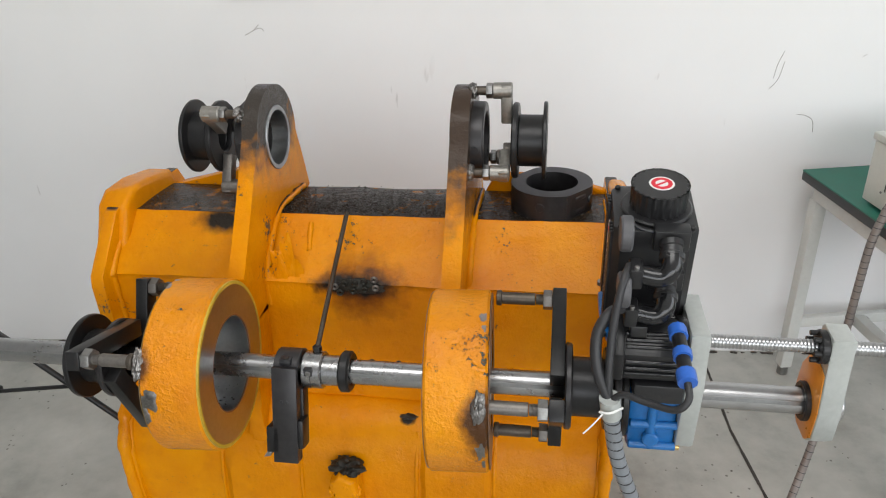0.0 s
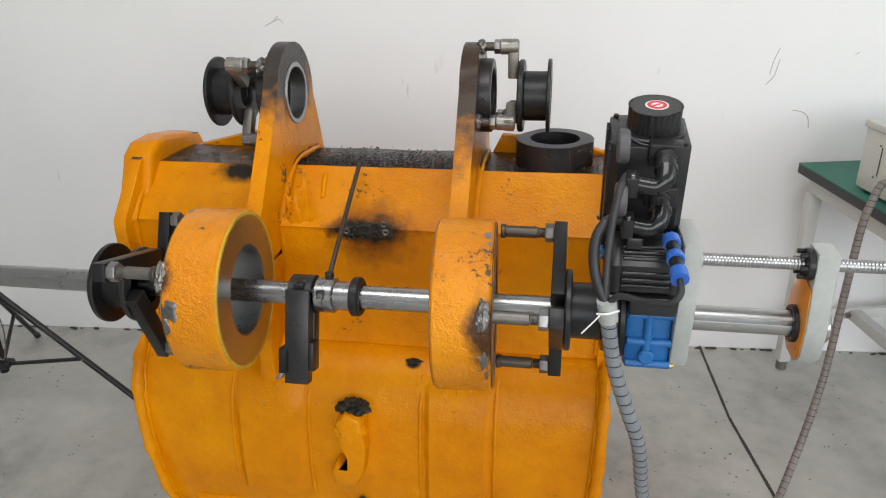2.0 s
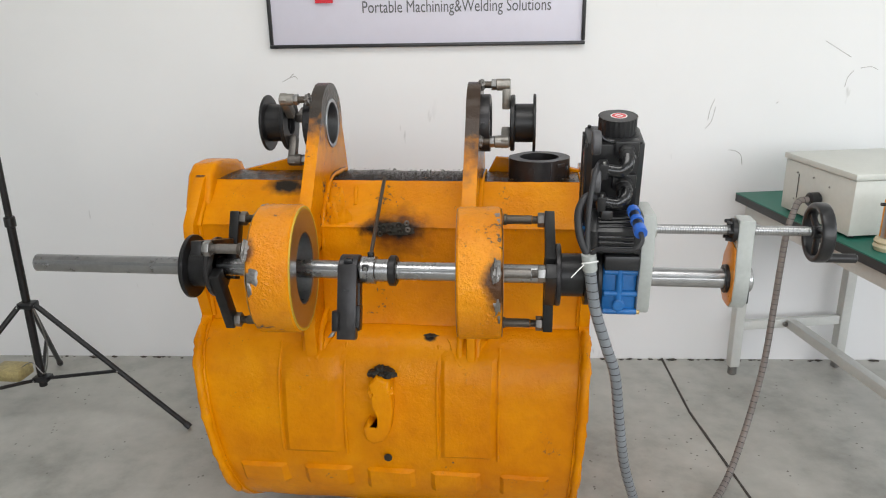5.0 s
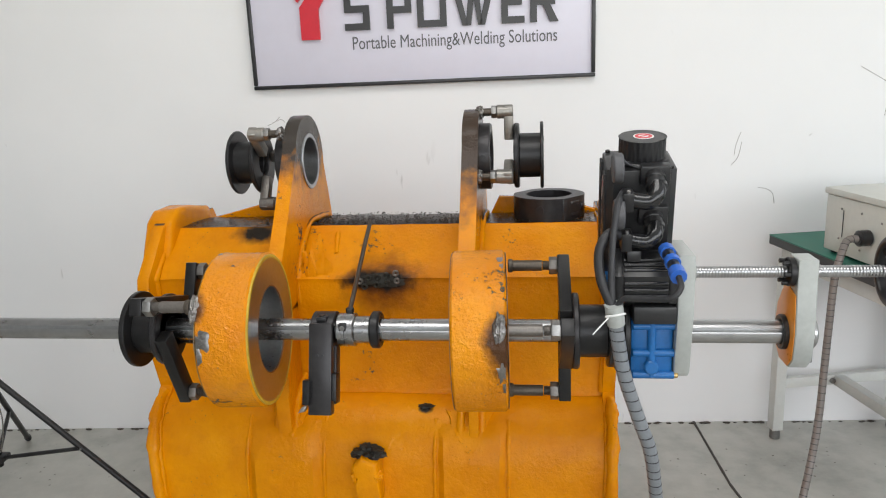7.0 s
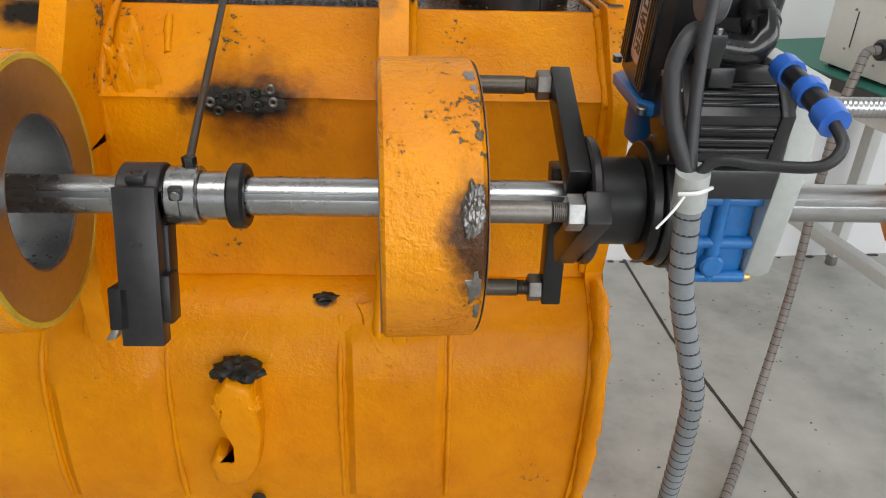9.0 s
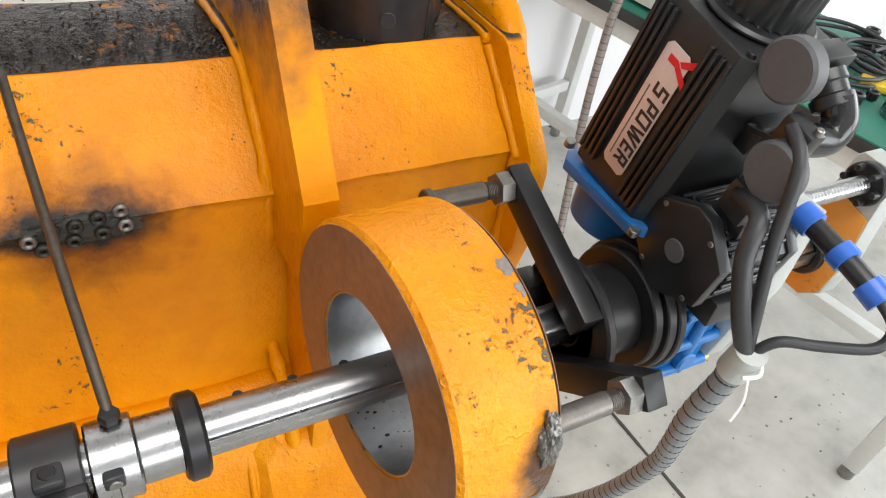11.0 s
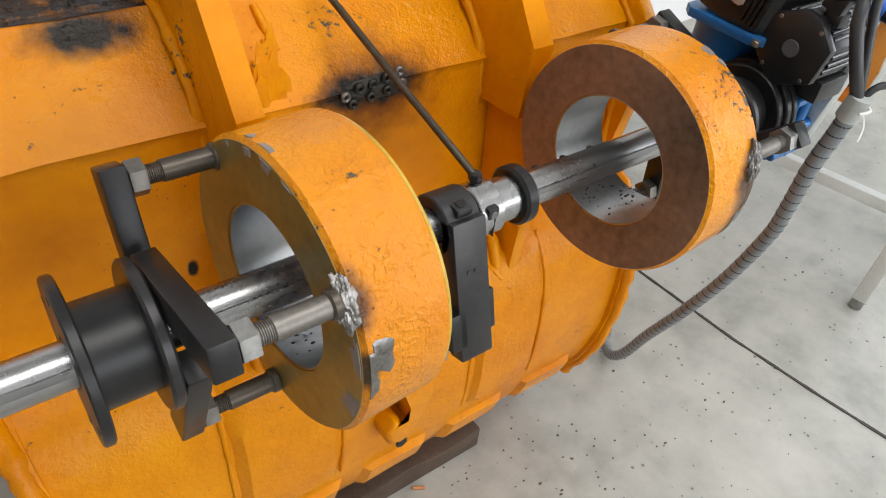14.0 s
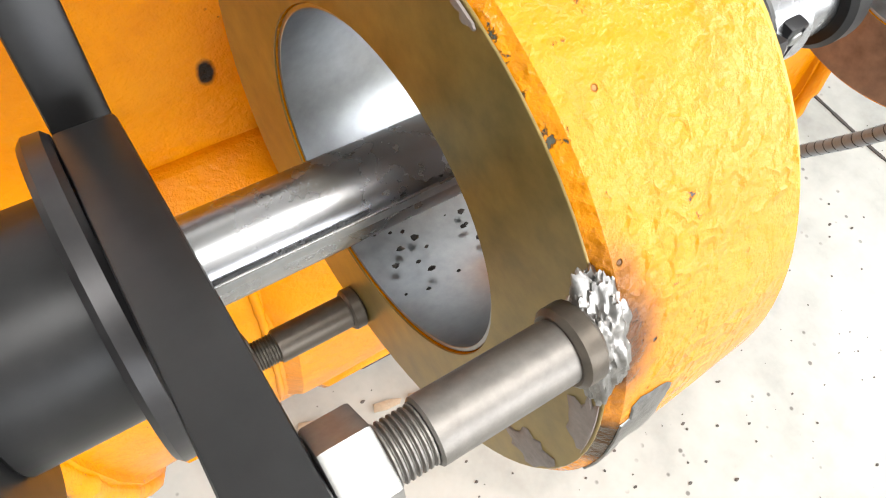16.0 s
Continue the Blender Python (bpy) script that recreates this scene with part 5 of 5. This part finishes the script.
cab = thing("control_cabinet", "cream steel control box standing on the green bench", "control box")
part("body", tb(0.040, 0.56, 0.312, 0.765, TZ + 0.012, TZ + 0.220, 0.004), BOX_PAINT, cab)
part("lid", tb(0.033, 0.567, 0.305, 0.772, TZ + 0.222, TZ + 0.246, 0.004), BOX_PAINT, cab)
for x, y in ((0.07, 0.34), (0.53, 0.34), (0.07, 0.735), (0.53, 0.735)):
    part("rubber_foot", rod(TZ + 0.0005, TZ + 0.013, 0.014, "z", (x, y), 0.002, 16, None, TM), RUBBER, cab, "black rubber foot")
# slot shade laid on the box side as a black strip
part("side_slot_shade", tb(0.0380, 0.0398, 0.415, 0.418, TZ + 0.075, TZ + 0.175, 0.0002), INK, cab, "thin dark strip painting the shade in a slot")
for y, z in ((0.405, 0.178), (0.40, 0.068), (0.515, 0.180), (0.62, 0.165), (0.52, 0.05), (0.64, 0.045)):
    part("panel_screw", rod(0.036, 0.040, 0.004, "x", (y, TZ + z), 0.001, 12, None, TM), NUT, cab)
part("gland", rod(-0.006, 0.040, 0.028, "x", (0.565, TZ + 0.105), 0.006, 24, None, TM), PLASTIC, cab, "black cable gland")
cond = thing("taupe_conduit", "taupe spiral-wrapped conduit from the control box to the floor", "conduit")
g0 = TM @ Vector((-0.006, 0.565, TZ + 0.105))
H2 = [tuple(g0), (g0.x - 0.035, g0.y - 0.01, g0.z - 0.004), (1.440, 1.215, 0.985), (1.418, 1.20, 0.90), (1.405, 1.18, 0.75), (1.390, 1.15, 0.60), (1.362, 1.09, 0.42), (1.32, 1.02, 0.28), (1.255, 0.92, 0.13), (1.17, 0.78, 0.04), (1.05, 0.60, 0.0165), (0.95, 0.49, 0.0165), (0.908, 0.465, 0.0172)]
part("wrap", tube(H2, 0.0125, 14, 8), BROWN_HOSE, cond)
tagged(part("wrap_seams", seams(H2, 0.0125, 0.019), RUBBER, cond, "dark seams of the spiral wrap"), kind="stuff")
jar = thing("steel_sleeve", "steel sleeve with an orange stripe on a cream nylon base", "sleeve")
JM = TM @ Matrix.Translation((0.10, 0.90, 0))
part("base", lathe([(TZ + 0.001, 1e-7), (TZ + 0.001, 0.044), (TZ + 0.016, 0.050), (TZ + 0.026, 0.045), (TZ + 0.034, 0.049), (TZ + 0.046, 0.042), (TZ + 0.048, 1e-7)], "z", (0, 0, 0), 36, None, False, JM), CREAM, jar, "cream grooved nylon base")
part("tube", rod(TZ + 0.048, TZ + 0.185, 0.032, "z", (0, 0), 0.002, 36, None, JM), STEEL, jar)
part("stripe", box(-0.008, 0.008, -0.0335, -0.028, TZ + 0.05, TZ + 0.18, 0.001, JM @ Matrix.Rotation(radians(-60), 4, "Z")), plain("orange_band", (0.75, 0.30, 0.02), 0.4, 0, 30, 0.1, 0), jar, "orange stripe")
part("side_screw", rod(0.030, 0.046, 0.006, "x", (0, TZ + 0.165), 0.001, 14, None, JM @ Matrix.Rotation(radians(200), 4, "Z")), OXIDE, jar)
brg = thing("ball_bearing", "steel ball bearing lying on the green bench mat", "bearing")
BM = TM @ Matrix.Translation((0.204, 1.32, 0))
part("outer_race", ring(TZ + 0.001, TZ + 0.034, 0.052, 0.066, "z", (0, 0), 0.002, 40, None, BM), STEEL, brg)
part("shield", ring(TZ + 0.003, TZ + 0.0325, 0.042, 0.052, "z", (0, 0), 0.001, 40, None, BM), BORE, brg)
part("inner_race", ring(TZ + 0.001, TZ + 0.034, 0.032, 0.042, "z", (0, 0), 0.002, 40, None, BM), STEEL, brg)
random.seed(5)
for i, (cx, cy, r) in enumerate(((0.30, 1.10, 0.10), (0.46, 1.00, 0.12), (0.34, 0.98, 0.10), (0.50, 1.20, 0.09), (0.24, 1.04, 0.08), (0.42, 1.14, 0.13))):
    pts = []
    for k in range(16):
        a = k * 0.9 + i
        rr = r * (0.75 + 0.3 * random.random())
        pts.append(tuple(TM @ Vector((cx + rr * math.cos(a), cy + rr * math.sin(a), TZ + 0.008 + 0.0025 * k))))
    single("cable_coil", tube(pts, 0.006, 10, 5), RUBBER, "loose coil of black cable on the green bench", "cable", "cables on the bench")
for i, (cx, cy) in enumerate(((0.34, 1.24), (0.44, 1.27), (0.31, 1.20))):
    single("yellow_pouch", box(-0.055, 0.055, -0.035, 0.035, 0.001, 0.022, 0.008, TM @ Matrix.Translation((cx, cy, TZ)) @ Matrix.Rotation(0.6 * i, 4, "Z")), YELLOW, "small yellow plastic pouch on the bench", "pouch", "pouches on the bench")
for i, (cx, cy, r, h) in enumerate(((0.15, 1.20, 0.020, 0.03), (0.22, 1.215, 0.016, 0.025), (0.58, 1.04, 0.022, 0.05), (0.16, 1.06, 0.014, 0.04), (0.55, 1.32, 0.025, 0.06))):
    single("black_fitting", ring(TZ + 0.001, TZ + h, r * 0.55, r, "z", (0, 0), 0.003, 28, None, TM @ Matrix.Translation((cx, cy, 0))), OXIDE if i % 2 else PLASTIC, "small round black fitting on the bench", "fitting", "fittings on the bench")

# ---- the light stand ----
stand = thing("light_stand", "black folding tripod light stand on the concrete floor", "tripod")
PX, PY = -1.700, 0.998
part("lower_tube", rod(0.20, 0.95, 0.0165, "z", (PX, PY), 0.001, 24), OXIDE, stand)
part("upper_tube", rod(0.95, 2.3, 0.0135, "z", (PX, PY), 0.001, 24), OXIDE, stand)
part("upper_collar", box(PX - 0.030, PX + 0.038, PY - 0.028, PY + 0.028, 0.572, 0.600, 0.006), PLASTIC, stand, "black upper collar")
part("lower_collar", box(PX - 0.030, PX + 0.038, PY - 0.028, PY + 0.028, 0.225, 0.250, 0.006), PLASTIC, stand, "black lower collar")
part("joint_knob", rod(0.930, 0.975, 0.022, "z", (PX, PY), 0.004, 20), PLASTIC, stand)
for fx, fy in ((-1.058, 1.022), (-2.025, 1.56), (-2.085, 0.465)):
    top = Vector((PX, PY, 0.585)) + (Vector((fx, fy, 0.585)) - Vector((PX, PY, 0.585))).normalized() * 0.035
    foot = Vector((fx, fy, 0.012))
    lg = part("leg", tube([top, foot], 0.0115, 14, 2), OXIDE, stand)
    part("foot_cap", tube([foot + (top - foot) * 0.03, foot - (top - foot).normalized() * 0.002], 0.0145, 14, 2), RUBBER, lg, "rubber foot cap")
    mid = top + (foot - top) * 0.53
    low = Vector((PX, PY, 0.238)) + (Vector((mid.x, mid.y, 0.238)) - Vector((PX, PY, 0.238))).normalized() * 0.03
    part("brace", tube([low, mid], 0.008, 10, 2), OXIDE, stand, "flat black brace")
    for p in (low, mid, top):
        part("rivet", lump(tuple(p + Vector((0, -0.012, 0))), (0.0045, 0.004, 0.0045), 1, 0.0, 2), NUT, stand, "bright rivet")
weight = single("yellow_case", box(-1.895, -1.755, 0.93, 1.035, 0.245, 0.300, 0.012), plain("yellow_grey_case", (0.33, 0.27, 0.12), 0.5, 0, 25, 0.6, 0.1), "small yellow and grey case hung on the tripod", "case")
single("hanging_wire", tube([(-1.765, 0.973, 0.30), (-1.705, 0.963, 0.33), (-1.655, 0.963, 0.28), (-1.625, 0.973, 0.42), (-1.665, 0.983, 0.58)], 0.0025, 8, 5), NUT, "thin bright wire tied to the tripod", "wire")

# ---- small litter ----
single("cigarette_stub", rod(-0.016, 0.016, 0.0045, "x", (0, 0), 0.001, 14, None, pose(0.129, 0.365, 0.0048, 0, 0, -30)), plain("orange_paper", (0.55, 0.22, 0.08), 0.7, 0, 80, 0.3, 0.1), "small orange cigarette stub on the floor", "stub")
for i, (x, y, r, k) in enumerate(((-0.055, 0.276, -14, 1.15), (-0.150, 0.300, -10, 0.55), (-0.290, 0.336, -18, 0.62), (-0.315, 0.320, 55, 0.4), (-0.035, 0.318, 70, 0.45), (0.02, 0.36, 60, 0.7))):
    single("wood_splinter", prism([(-0.052 * k, -0.007), (-0.01 * k, -0.010), (0.045 * k, -0.007), (0.058 * k, 0.002), (0.015 * k, 0.008), (-0.045 * k, 0.009)], 0.0005, 0.006, "z", 0.001, None, pose(x, y, 0, 0, 0, r)), CHIPWOOD, "pale wood splinter on the floor", "splinter", "splinters on the floor")

# scuffs and scratches on the wall, thin dark traces
north = bpy.data.objects["wall_north"]
SCUFF = plain("wall_scuff", (0.33, 0.31, 0.29), 0.7, 0.0, 60, 0.3, 0.0)
for pts in (((1.353, 1.099), (1.39, 1.092), (1.416, 1.071), (1.425, 1.027)), ((1.269, 1.339), (1.252, 1.29), (1.245, 1.239)), ((1.275, 1.30), (1.262, 1.235), (1.235, 1.20)), ((1.85, 1.387), (1.858, 1.43), (1.879, 1.458)), ((1.91, 1.47), (1.955, 1.475), (1.985, 1.462)), ((1.738, 1.591), (1.79, 1.56), (1.859, 1.519)), ((1.916, 1.765), (1.975, 1.783)), ((1.55, 1.314), (1.562, 1.322)), ((-0.758, 1.44), (-0.70, 1.465), (-0.682, 1.452)), ((-0.72, 1.46), (-0.70, 1.478))):
    path = [(x, 1.896 + (x - 1.12) * math.tan(radians(4.0)) - 0.0002, z) for x, z in pts]
    part("scuff", tube(path, 0.0012, 6, 5), SCUFF, north, "thin grey scuff on the wall")
